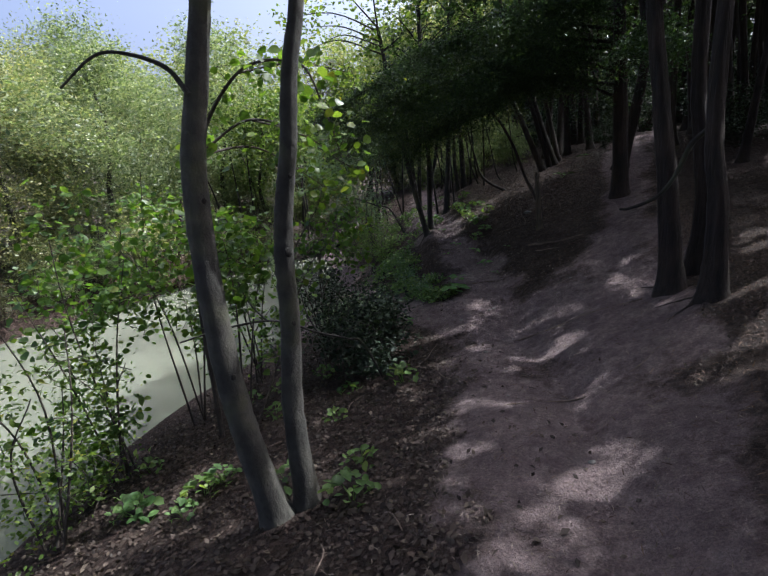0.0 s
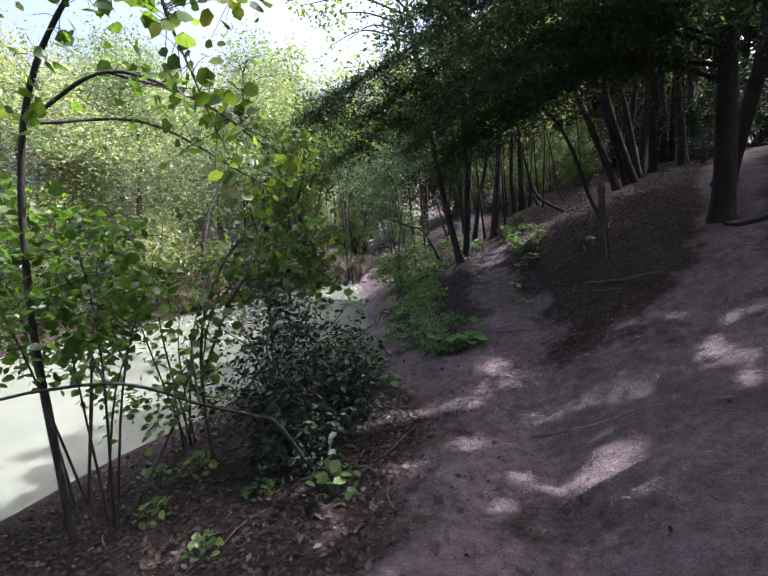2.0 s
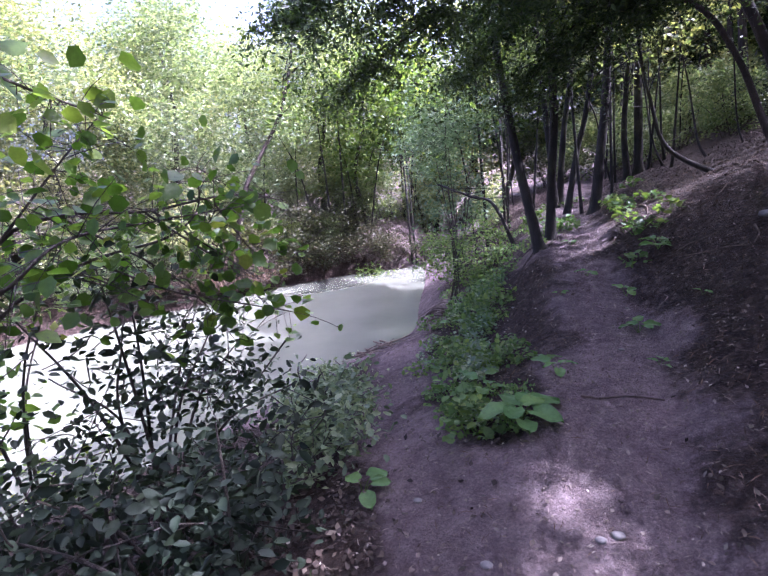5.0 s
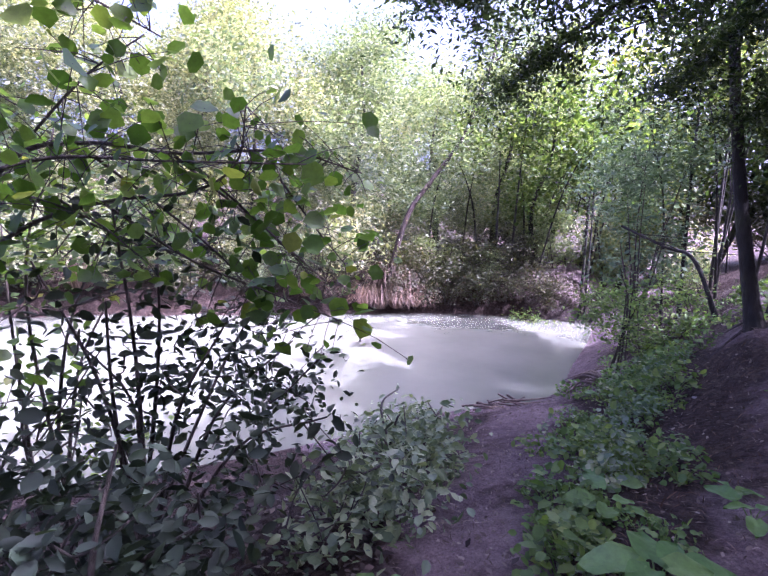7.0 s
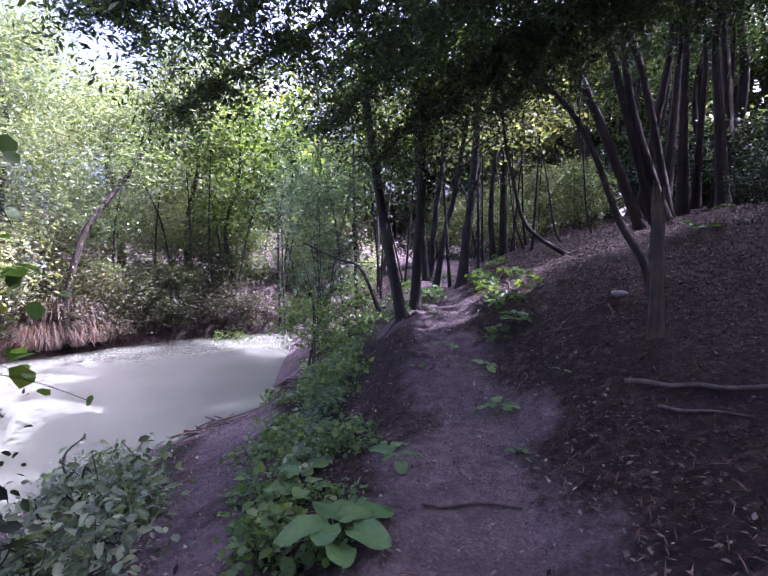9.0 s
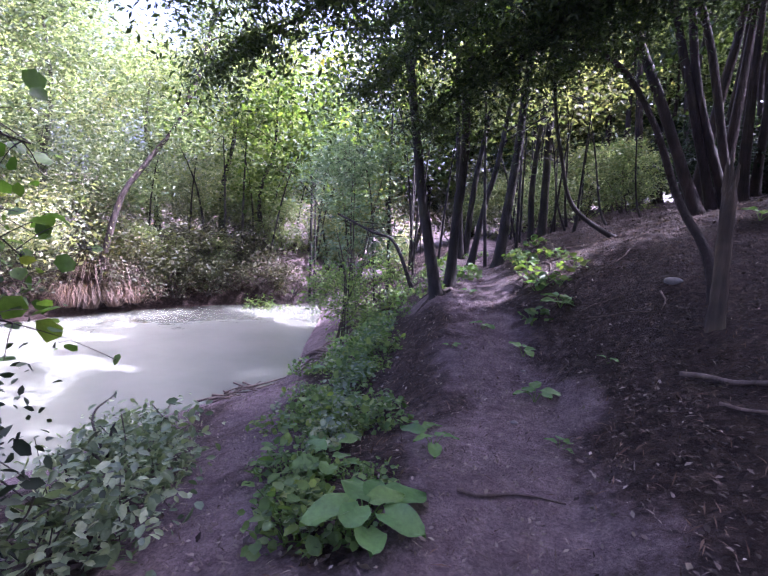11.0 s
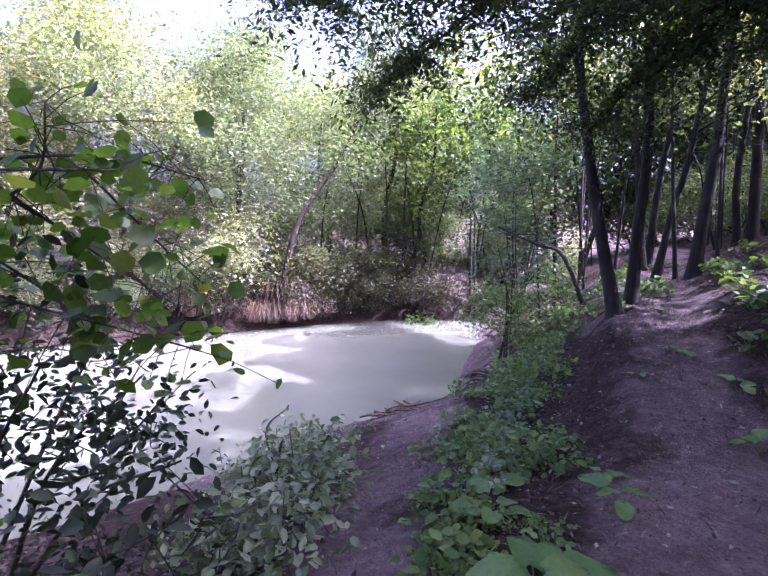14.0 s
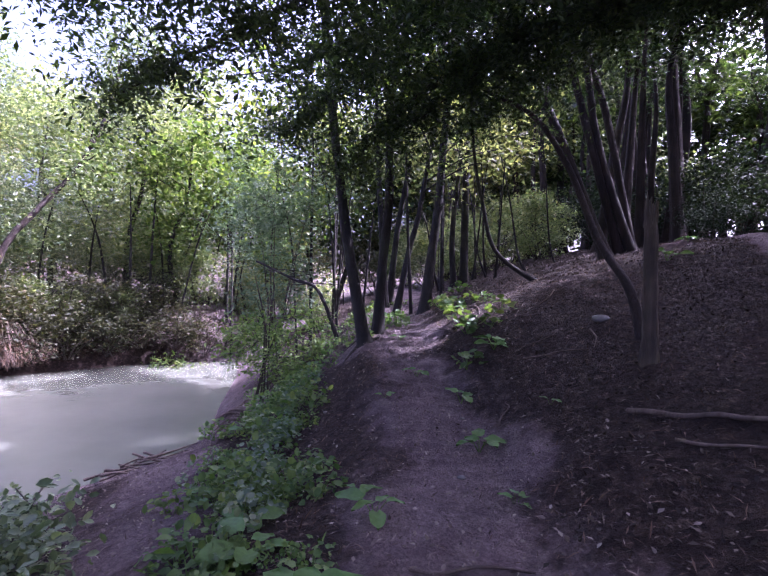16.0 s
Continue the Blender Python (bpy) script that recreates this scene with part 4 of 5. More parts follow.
near_shrub("waterside_sapling", "thin leafy sapling leaning over the water's edge", -3.0, 4.6,
           [((-3.3, 4.8, 0.2), (0.75, 0.8, 1.2), 60), ((-3.2, 4.5, -1.0), (0.5, 0.6, 0.45), 26)],
           LEAF_HAZEL, 0.07, 22, 85, [(-3.4, 4.8, 1.3), (-2.8, 5.0, 0.8), (-3.6, 4.4, 0.6), (-2.7, 4.4, -0.2), (-3.5, 5.2, -0.2)], 0.13, "saplings on the near bank", kind="broad", aspect=0.75)
near_shrub("waterside_sapling", "bright-leaved sapling between the grey trees and the creek", -1.75, 5.1,
           [((-1.75, 5.2, 0.55), (0.55, 0.6, 0.7), 40), ((-1.5, 5.6, -0.5), (0.5, 0.5, 0.45), 8)],
           LEAF_HAZEL, 0.075, 22, 86, [(-1.8, 5.1, 1.2), (-1.4, 5.4, 0.7), (-2.1, 5.2, 0.6), (-1.4, 5.7, -0.2)], 0.12, "saplings on the near bank", kind="broad", aspect=0.75)
near_shrub("waterside_sapling", "small-leaved thicket along the water's edge", -3.1, 3.6,
           [((-3.1, 3.7, -0.3), (0.7, 0.9, 0.9), 70), ((-3.3, 4.0, -1.3), (0.4, 0.9, 0.3), 40)],
           LEAF_ALDER, 0.05, 20, 95, [(-3.2, 3.6, 0.6), (-2.9, 4.0, 0.4), (-3.4, 3.3, 0.2), (-2.8, 3.3, 0.0), (-3.3, 4.3, -0.3)], 0.12, "saplings on the near bank", aspect=0.55)
near_shrub("waterside_sapling", "green thicket filling the bank behind the grey trees", -2.0, 6.4,
           [((-2.0, 6.5, 0.45), (0.7, 0.6, 0.7), 44), ((-2.2, 6.8, -1.1), (0.8, 0.4, 0.4), 14)],
           LEAF_ALDER, 0.06, 18, 96, [(-2.0, 6.5, 1.0), (-1.6, 6.7, 0.6), (-2.4, 6.3, 0.5), (-2.2, 6.9, 0.1), (-1.7, 6.3, -0.3)], 0.12, "saplings on the near bank", aspect=0.6)
near_shrub("bankside_shrub", "thin green shrub on the spit beside the water", -0.5, 11.9,
           [((-0.5, 11.9, -0.45), (0.5, 0.6, 0.6), 60), ((-0.1, 12.6, -0.3), (0.4, 0.5, 0.4), 30), ((-0.9, 12.9, -0.6), (0.5, 0.6, 0.5), 40)],
           LEAF_HERB, 0.05, 24, 87, [(-0.6, 11.9, 0.4), (-0.4, 12.1, 0.3), (-0.2, 12.7, 0.1), (-0.7, 12.4, 0.2), (-0.5, 11.7, 0.1)], 0.11, "shrubs on the near bank", aspect=0.5, kind="broad")
near_shrub("bankside_shrub", "sparse grey-green willow shoots overhanging the bank", -0.7, 13.6,
           [((-0.7, 13.6, 0.4), (0.8, 0.8, 0.9), 44), ((-1.2, 14.6, 0.3), (0.8, 0.8, 0.7), 20), ((-0.8, 14.0, 1.7), (1.2, 1.0, 0.9), 130), ((-1.8, 15.6, 1.3), (1.0, 1.0, 1.0), 110)],
           LEAF_BLUE, 0.075, 30, 88, [(-0.9, 14.0, 2.3), (-1.7, 15.4, 1.9), (-0.3, 14.1, 2.0), (-0.8, 13.5, 1.2), (-0.5, 13.9, 1.0), (-1.1, 14.2, 0.8), (-0.4, 13.3, 0.6), (-1.3, 14.8, 0.5)], 0.16, "shrubs on the near bank", aspect=0.45)


# the arching sapling and the bough with broad round leaves
def leafy_branches(ob, lines, r0, rng, size, per_metre, leaf, jitter=0.07):
    origin = np.array(ob.location)
    pts = []
    for line, r in lines:
        local = [np.array(p, float) - origin for p in line]
        v, q = stem(local, r0 * r, 0.003, 7, 8, rng=rng)
        part("branch", array_mesh("branch", v, q), BARK_TWIG, ob)
        fine = smooth_line(local, 12)
        length = np.linalg.norm(np.diff(fine, axis=0), axis=1).sum()
        n = int(length * per_metre)
        idx = rng.integers(len(fine) // 5, len(fine), n)
        base = fine[idx]
        tips = base + rng.standard_normal((n, 3)) * np.array([jitter * 2, jitter * 2, jitter * 1.5]) + np.array([0, 0, -0.03])
        pts.append(tips)
        for b, t in list(zip(base, tips))[::2]:
            v, q = stem([b, (b + t) / 2 + np.array([0, 0, 0.015]), t], 0.0028, 0.0015, 3, 2, rng=rng)
            pts_twig.append((v, q))
    part("stalk_tangle", tubes_mesh("stalk_tangle", pts_twig), BARK_TWIG, ob)["kind"] = "stuff"
    pts_twig.clear()
    part("foliage", leaves_mesh("foliage", np.concatenate(pts), size, rng, kind="broad", aspect=0.95, up=0.35, droop=0.35, spread=0.3), leaf, ob, smooth=False)


sap = thing("arching_sapling", -1.4, 5.8, gz(-1.4, 5.8), "arching hazel sapling with broad round green leaves", "sapling")
leafy_branches(sap, [([(-1.4, 5.8, -1.3), (-1.42, 5.85, -0.4), (-1.33, 5.92, 0.2), (-1.12, 6.1, 0.68), (-0.95, 6.32, 0.78), (-0.72, 6.55, 0.76), (-0.48, 6.9, 0.80), (-0.35, 7.2, 0.74)], 1.0),
                     ([(-1.42, 5.85, -0.4), (-1.0, 5.85, 0.35), (-0.74, 5.92, 0.57), (-0.70, 6.13, 0.69), (-0.58, 6.48, 0.716), (-0.33, 6.88, 0.742)], 0.7),
                     ([(-1.35, 5.9, 0.1), (-1.1, 6.1, 0.42), (-0.9, 6.35, 0.56), (-0.68, 6.6, 0.62), (-0.56, 6.72, 0.74), (-0.53, 6.74, 0.95)], 0.7),
                     ([(-0.9, 6.35, 0.56), (-0.7, 6.6, 0.35), (-0.5, 6.9, 0.2), (-0.35, 7.1, 0.1)], 0.4),
                     ([(-1.12, 6.1, 0.68), (-0.9, 6.3, 1.0), (-0.85, 6.5, 1.2)], 0.4),
                     ([(-0.7, 6.57, 0.76), (-0.55, 6.9, 0.45), (-0.5, 7.15, 0.25)], 0.35),
                     ([(-1.4, 5.85, -0.3), (-1.2, 5.7, 0.1), (-1.05, 5.6, 0.3)], 0.4),
                     ([(-0.95, 6.32, 0.75), (-0.84, 6.62, 0.5), (-0.82, 6.85, 0.3), (-0.8, 7.0, 0.08)], 0.4),
                     ([(-0.72, 6.55, 0.75), (-0.76, 6.95, 0.5), (-0.74, 7.2, 0.3), (-0.7, 7.35, 0.08)], 0.4),
                     ([(-0.55, 6.85, 0.76), (-0.66, 7.2, 0.5), (-0.7, 7.5, 0.26)], 0.35),
                     ([(-1.15, 6.08, 0.6), (-0.9, 6.3, 0.5), (-0.72, 6.42, 0.36)], 0.35)], 0.017, np.random.default_rng(91), 0.066, 56, LEAF_HAZEL)
sap = thing("hazel_tree", -2.1, 4.9, gz(-2.1, 4.9), "hazel tree reaching a bough of broad round leaves over the bank", "tree")
leafy_branches(sap, [([(-2.1, 4.9, -1.4), (-2.05, 4.9, 0.4), (-1.8, 4.9, 1.7), (-1.3, 4.9, 2.4), (-0.7, 4.7, 2.4), (-0.5, 4.6, 2.0), (-0.38, 4.7, 1.5)], 1.6),
                     ([(-1.8, 4.9, 1.7), (-1.3, 5.1, 2.0), (-0.77, 5.27, 1.79), (-0.5, 5.51, 1.54), (-0.32, 5.7, 1.40)], 0.8),
                     ([(-1.8, 4.9, 1.7), (-1.4, 5.6, 1.75), (-0.9, 6.1, 1.35), (-0.82, 6.55, 1.2)], 0.8),
                     ([(-1.3, 5.1, 2.0), (-1.0, 5.5, 1.9), (-0.75, 5.8, 1.7), (-0.6, 6.0, 1.6)], 0.6),
                     ([(-1.3, 4.9, 2.4), (-0.8, 5.2, 2.5), (-0.3, 5.4, 2.4)], 0.6)], 0.02, np.random.default_rng(92), 0.08, 40, LEAF_HAZEL)

# the cedar whose boughs hang across the path
over = thing("overhanging_cedar", 4.35, 9.2, gz(4.35, 9.2), "dark cedar with long boughs drooping across the path", "tree", "cedars along the path")


def bough_tree(ob, trunk, r, boughs, seed, size=0.06, leaf=None):
    rng = np.random.default_rng(seed)
    o = np.array(ob.location)
    v, q = stem([np.array(p, float) - o for p in trunk], r, r * 0.5, 10, 8, 0.5, 0.05, rng)
    part("trunk", array_mesh("trunk", v, q), BARK_CEDAR, ob)
    for line, width, n in boughs:
        local = [np.array(p, float) - o for p in line]
        v, q = stem(local, 0.035, 0.006, 7, 8, rng=rng)
        limb = part("bough", array_mesh("bough", v, q), BARK_CEDAR, ob)
        fine = smooth_line(local, 16)
        pick = fine[(len(fine) * (0.15 + 0.85 * rng.random(n))).astype(int).clip(0, len(fine) - 1)]
        side = rng.standard_normal((n, 3)) * np.array([1, 1, 0.3])
        side /= np.linalg.norm(side, axis=1)[:, None]
        L = width * (0.35 + 0.65 * rng.random(n))[:, None, None]
        m = 62
        t = rng.random((n, m, 1))
        p = pick[:, None, :] + side[:, None, :] * t * L + np.array([0, 0, -0.55]) * t ** 2 * L + rng.standard_normal((n, m, 3)) * (0.02 + 0.05 * t)
        part("foliage", leaves_mesh("foliage", p.reshape(-1, 3), size, rng, aspect=0.38, droop=0.5, up=0.4), leaf or LEAF_CEDAR, limb, smooth=False)


bough_tree(over, [(4.35, 9.2, gz(4.35, 9.2) - 0.1), (4.3, 9.2, 2), (4.2, 9.2, 4.5), (4.2, 9.3, 8)], 0.15,
           [([(4.25, 9.2, 2.6), (2.8, 9.2, 3.1), (1.2, 9.3, 2.7), (-0.1, 9.4, 2.1), (-0.9, 9.4, 1.65)], 0.75, 210),
            ([(4.25, 9.2, 3.1), (2.8, 9.9, 3.4), (1.6, 10.4, 2.9), (0.5, 10.6, 2.2), (0.0, 10.6, 1.75)], 0.8, 220),
            ([(4.25, 9.2, 2.2), (3.2, 9.6, 2.7), (2.2, 10.0, 2.5), (1.3, 10.4, 1.9)], 0.7, 180),
            ([(4.25, 9.2, 4.2), (2.8, 7.2, 4.6), (1.8, 6.0, 4.2)], 0.9, 200),
            ([(4.25, 9.2, 2.9), (3.6, 10.6, 3.2), (2.6, 11.4, 2.8), (1.9, 11.9, 2.3)], 0.8, 200),
            ([(4.25, 9.2, 2.8), (4.0, 7.6, 3.0), (3.4, 6.6, 2.6)], 0.8, 170),
            ([(4.25, 9.2, 2.4), (2.9, 9.8, 2.7), (1.5, 10.4, 2.3), (0.6, 10.9, 1.55)], 0.8, 260),
            ([(4.25, 9.2, 3.3), (2.6, 9.2, 3.5), (1.0, 9.0, 2.9), (-0.3, 9.0, 2.15)], 1.0, 330),
            ([(4.25, 9.2, 3.5), (2.4, 8.8, 3.7), (0.6, 8.7, 3.0), (-0.5, 8.7, 2.5), (-1.1, 8.9, 2.2)], 0.8, 280),
            ([(4.25, 9.2, 3.6), (3.0, 8.4, 3.6), (1.8, 7.6, 3.2), (0.6, 7.3, 2.85)], 0.9, 320),
            ([(4.25, 9.2, 3.0), (2.8, 9.7, 3.2), (1.4, 9.9, 2.7), (0.3, 10.0, 2.2)], 0.9, 260),
            ([(4.25, 9.2, 2.7), (3.0, 8.8, 3.0), (2.0, 8.6, 2.8), (1.2, 8.6, 2.3)], 0.8, 220)], 93, 0.047)

# its tall top, added above the view to shade the slope and the sapling
p, _ = sprays((4.2, 8.9, 6.8), (1.8, 2.4, 0.9), 80, 40, 0.28, np.random.default_rng(98))
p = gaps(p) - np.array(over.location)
part("crown", leaves_mesh("crown", p, 0.16, np.random.default_rng(98), aspect=0.4, droop=0.5, up=0.6), LEAF_CEDAR, over, smooth=False)
shade_canopy(over, (3.6, 8.6, 7.2), (2.3, 2.3, 0.8), 3600, 0.2, 174, LEAF_CEDAR)

# the bare crooked branch of the cedar by the path
br = thing("crooked_branch", 2.84, 4.65, 1.39, "bare crooked dead branch curving down from a cedar", "branch")
v, q = stem([(0.08, -0.2, 0.16), (0, 0, 0), (-0.13, 0.0, -0.27), (-0.29, 0.01, -0.46), (-0.51, 0.05, -0.55), (-0.63, 0.02, -0.55)], 0.028, 0.012, 8, 8)
part("limb", array_mesh("limb", v, q), BARK_DARK, br)


# ---- herbs ----
def big_leaf(length, width, rng, wave=0.05):
    """A heart-shaped leaf with a wavy rim and a sunken midrib, its stalk end at the origin."""
    bm = bmesh.new()
    nu, nv = 9, 6
    grid = []
    for i in range(nu + 1):
        u = i / nu
        half = width * 0.5 * (math.sin(math.pi * min(1, u * 0.93 + 0.07)) ** 0.62)
        row = []
        for j in range(-nv // 2, nv // 2 + 1):
            w = j / (nv / 2)
            y = half * w
            x = length * (u - 0.16 * (1 - u) * abs(w) ** 1.5)
            z = 0.10 * length * abs(w) ** 1.2 - 0.28 * length * u * u + wave * length * math.sin(u * 9 + w * 3 + rng.random() * 1.2) * abs(w)
            row.append(bm.verts.new((x, y, z)))
        grid.append(row)
    for a, b in zip(grid, grid[1:]):
        for k in range(len(a) - 1):
            bm.faces.new((a[k], a[k + 1], b[k + 1], b[k]))
    bmesh.ops.remove_doubles(bm, verts=bm.verts, dist=0.0005)
    return bm


def burdock(x, y, leaves, length, seed, material=LEAF_BURDOCK):
    height = 0.55 * length
    rng = np.random.default_rng(seed)
    ob = thing("burdock_plant", x, y, gz(x, y), "broad-leaved burdock plant in the earth beside the path", "plant", "burdock plants")
    for k in range(leaves):
        a = k * 2.4 + rng.random() * 0.6
        tilt = rng.uniform(0.0, 0.35)
        s = length * rng.uniform(0.65, 1.15)
        foot = Vector((0, 0, -0.01))
        r = s * rng.uniform(0.2, 0.75)
        end = Vector((math.cos(a) * r, math.sin(a) * r, height * rng.uniform(0.55, 1.3)))
        v, q = stem([foot, foot * 0.4 + end * 0.6 + Vector((0, 0, 0.12 * s)), end], 0.02 * s, 0.014 * s, 5, 4, rng=rng)
        st = part("stalk", array_mesh("stalk", v, q), LEAF_HERB, ob)
        lf = part("leaf", big_leaf(s, s * rng.uniform(0.72, 0.9), rng), material, ob)
        lf.matrix_local = Matrix.Translation(end) @ Matrix.Rotation(a, 4, "Z") @ Matrix.Rotation(-tilt, 4, "Y") @ Matrix.Rotation(rng.uniform(-0.3, 0.3), 4, "X")
    return ob


for k, (x, y, n, s) in enumerate([(0.92, 7.36, 9, 0.165), (1.77, 8.24, 4, 0.08), (1.72, 8.95, 5, 0.12), (1.12, 8.05, 5, 0.105), (1.37, 10.17, 5, 0.09), (2.04, 10.25, 9, 0.13), (0.52, 8.26, 6, 0.11), (1.02, 8.35, 4, 0.09), (1.22, 11.16, 4, 0.09), (1.11, 9.73, 3, 0.06), (2.2, 9.15, 3, 0.06), (4.96, 12.5, 5, 0.09), (0.35, 9.3, 5, 0.11), (-0.15, 10.4, 5, 0.12),
                                  (0.1, 6.9, 4, 0.12), (0.62, 7.9, 5, 0.12), (3.9, 11.0, 5, 0.14), (1.9, 12.0, 5, 0.12), (1.7, 9.7, 4, 0.11), (0.0, 9.0, 5, 0.1), (1.9, 11.0, 5, 0.11)]):
    burdock(x, y, n, s, 100 + k)


def herb_kind(seed, n=46, radius=0.16, height=0.2, size=0.055, leaf=LEAF_HERB, label="small leafy green herb growing between the two paths"):
    rng = np.random.default_rng(seed)
    ob = thing("herb_plant", 0, 0, 0, label, "plant", "herbs between the paths")
    a, r = rng.random(n) * 2 * np.pi, radius * np.sqrt(rng.random(n))
    p = np.stack([np.cos(a) * r, np.sin(a) * r, height * (0.15 + 0.85 * rng.random(n)) * (1.15 - r / radius * 0.6)], -1)
    for t in p[:6]:
        v, q = stem([(t[0] * 0.2, t[1] * 0.2, -0.02), (t[0] * 0.6, t[1] * 0.6, t[2] * 0.6), t], 0.003, 0.0015, 4, 3, rng=rng)
        part("stem", array_mesh("stem", v, q), LEAF_HERB, ob)
    part("foliage", leaves_mesh("foliage", p, size, rng, kind="broad", aspect=0.72, up=0.9, droop=0.1), leaf, ob, smooth=False)
    return ob


def scatter_kind(kind, places, seed, lo=0.7, hi=1.3):
    rng = np.random.default_rng(seed)
    for k, (x, y) in enumerate(places):
        s = rng.uniform(lo, hi)
        m = pose(x, y, gz(x, y), 0, 0, rng.random() * 360) @ Matrix.Diagonal((s, s, s, 1))
        if k == 0:
            kind.matrix_basis = m
        else:
            copy_thing(kind, m)


rng_h = np.random.default_rng(17)
band = []
while len(band) < 150:
    y = rng_h.uniform(7.3, 13.6)
    c = np.interp(y, (7.3, 8.4, 9.5, 11, 12.5, 13.6), (0.72, 0.42, 0.3, 0.05, -0.1, 0.0))
    w = np.interp(y, (7.3, 8.4, 9.5, 11, 13.6), (0.2, 0.33, 0.42, 0.5, 0.7))
    band.append((c + rng_h.normal() * w * 0.55, y))
scatter_kind(herb_kind(121, 110, 0.17, 0.2, 0.04), band[:50], 1)
scatter_kind(herb_kind(122, 90, 0.15, 0.14, 0.034), band[50:105], 2)
scatter_kind(herb_kind(123, 60, 0.13, 0.26, 0.042, LEAF_BLUE), band[105:], 3)
scatter_kind(herb_kind(124, 26, 0.12, 0.12, 0.05, LEAF_HERB, "sparse green seedling on the leafy bank"), [(rng_h.uniform(-2.8, 0.2), rng_h.uniform(2.2, 6.2)) for _ in range(18)] + [(rng_h.uniform(1.6, 2.4), rng_h.uniform(9.0, 14)) for _ in range(10)] + [(rng_h.uniform(0.3, 1.9), rng_h.uniform(12.0, 16)) for _ in range(14)], 4)


# ---- reeds, driftwood, roots, dead wood and stones ----
def reed_kind(seed, n=320, label="clump of dry pinkish-brown reeds drooping to the water"):
    rng = np.random.default_rng(seed)
    ob = thing("reed_clump", 0, 0, 0, label, "reeds", "dry reeds on the far bank")
    V, F = [], []
    for k in range(n):
        a = rng.random() * 2 * np.pi
        h, out = rng.uniform(0.3, 0.75), rng.uniform(0.2, 0.8)
        d = np.array([math.cos(a), math.sin(a), 0])
        s = np.array([-d[1], d[0], 0]) * rng.uniform(0.003, 0.008)
        foot = d * rng.random() * 0.18
        line = [foot, foot + d * out * 0.35 + [0, 0, h * 0.75], foot + d * out * 0.8 + [0, 0, h * 0.85], foot + d * out * 1.15 + [0, 0, h * rng.uniform(0.2, 0.6)]]
        o = len(V)
        for i, p in enumerate(line):
            w = (1, 0.9, 0.6, 0.15)[i]
            V += [p - s * w, p + s * w]
        F += [(o + 2 * i, o + 2 * i + 1, o + 2 * i + 3, o + 2 * i + 2) for i in range(3)]
    part("blade_tuft", array_mesh("blade_tuft", np.array(V), np.array(F)), REED_DRY, ob, smooth=False)["kind"] = "stuff"
    return ob


reeds = [(-6.6, 14.3), (-6.35, 14.7), (-6.1, 15.05), (-6.45, 14.95), (-6.8, 14.0), (-6.75, 14.6), (-7.6, 12.9), (-10.3, 9.0)]
scatter_kind(reed_kind(131), reeds[:6], 5, 0.8, 1.1)
scatter_kind(reed_kind(132, 260), reeds[6:], 6, 0.8, 1.3)


def stick(name, label, points, r0, r1, material, category="stick", group="", fork=None):
    ob = thing(name, *points[0], label, category, group)
    o = np.array(points[0])
    v, q = stem([np.array(p, float) - o for p in points], r0, r1, 7, 6, rough=0.1)
    part("wood", array_mesh("wood", v, q), material, ob)
    for f in fork or []:
        v, q = stem([np.array(p, float) - o for p in f], r1 * 0.9, r1 * 0.4, 5, 4)
        part("side_twig", array_mesh("side_twig", v, q), material, ob)
    return ob


stick("fallen_stick", "pale bent stick lying across the path", lay_line([(1.26, 7.63), (1.36, 7.62), (1.47, 7.68), (1.58, 7.70), (1.71, 7.69)], 0.012), 0.009, 0.005, ROOT_BARK)
stick("exposed_root", "long pale root lying bare on the slope", lay_line([(2.48, 8.7), (2.55, 8.55), (2.6, 8.38), (2.7, 8.28), (2.8, 8.12), (3.1, 7.8)], 0.012), 0.016, 0.012, ROOT_BARK, "root")
stick("exposed_root", "dark root crossing the trodden earth", lay_line([(0.5, 3.75), (0.85, 3.72), (1.2, 3.7), (1.5, 3.62), (1.9, 3.66), (2.3, 3.9)], -0.006), 0.008, 0.009, ROOT_BARK, "root")
stick("exposed_root", "dark root crossing the trodden earth", lay_line([(1.4, 5.6), (1.8, 5.45), (2.2, 5.4), (2.7, 5.1)], -0.01), 0.016, 0.02, ROOT_BARK, "root")
stick("low_branch", "long bare branch bowed low over the bank before the water", [(-2.1, 4.35, -0.02), (-1.7, 4.45, 0.05), (-1.31, 4.62, 0.04), (-1.12, 4.77, -0.06), (-0.87, 4.91, -0.23), (-0.57, 5.05, -0.38), (-0.41, 5.1, -0.47), (-0.22, 5.3, gz(-0.22, 5.3) - 0.03)], 0.009, 0.014, BARK_DARK, "branch", "", [[(-1.31, 4.62, 0.04), (-1.5, 4.75, 0.2), (-1.6, 4.8, 0.42)], [(-0.87, 4.91, -0.23), (-1.0, 5.1, -0.05), (-1.05, 5.2, 0.15)]])
rng_s = np.random.default_rng(19)
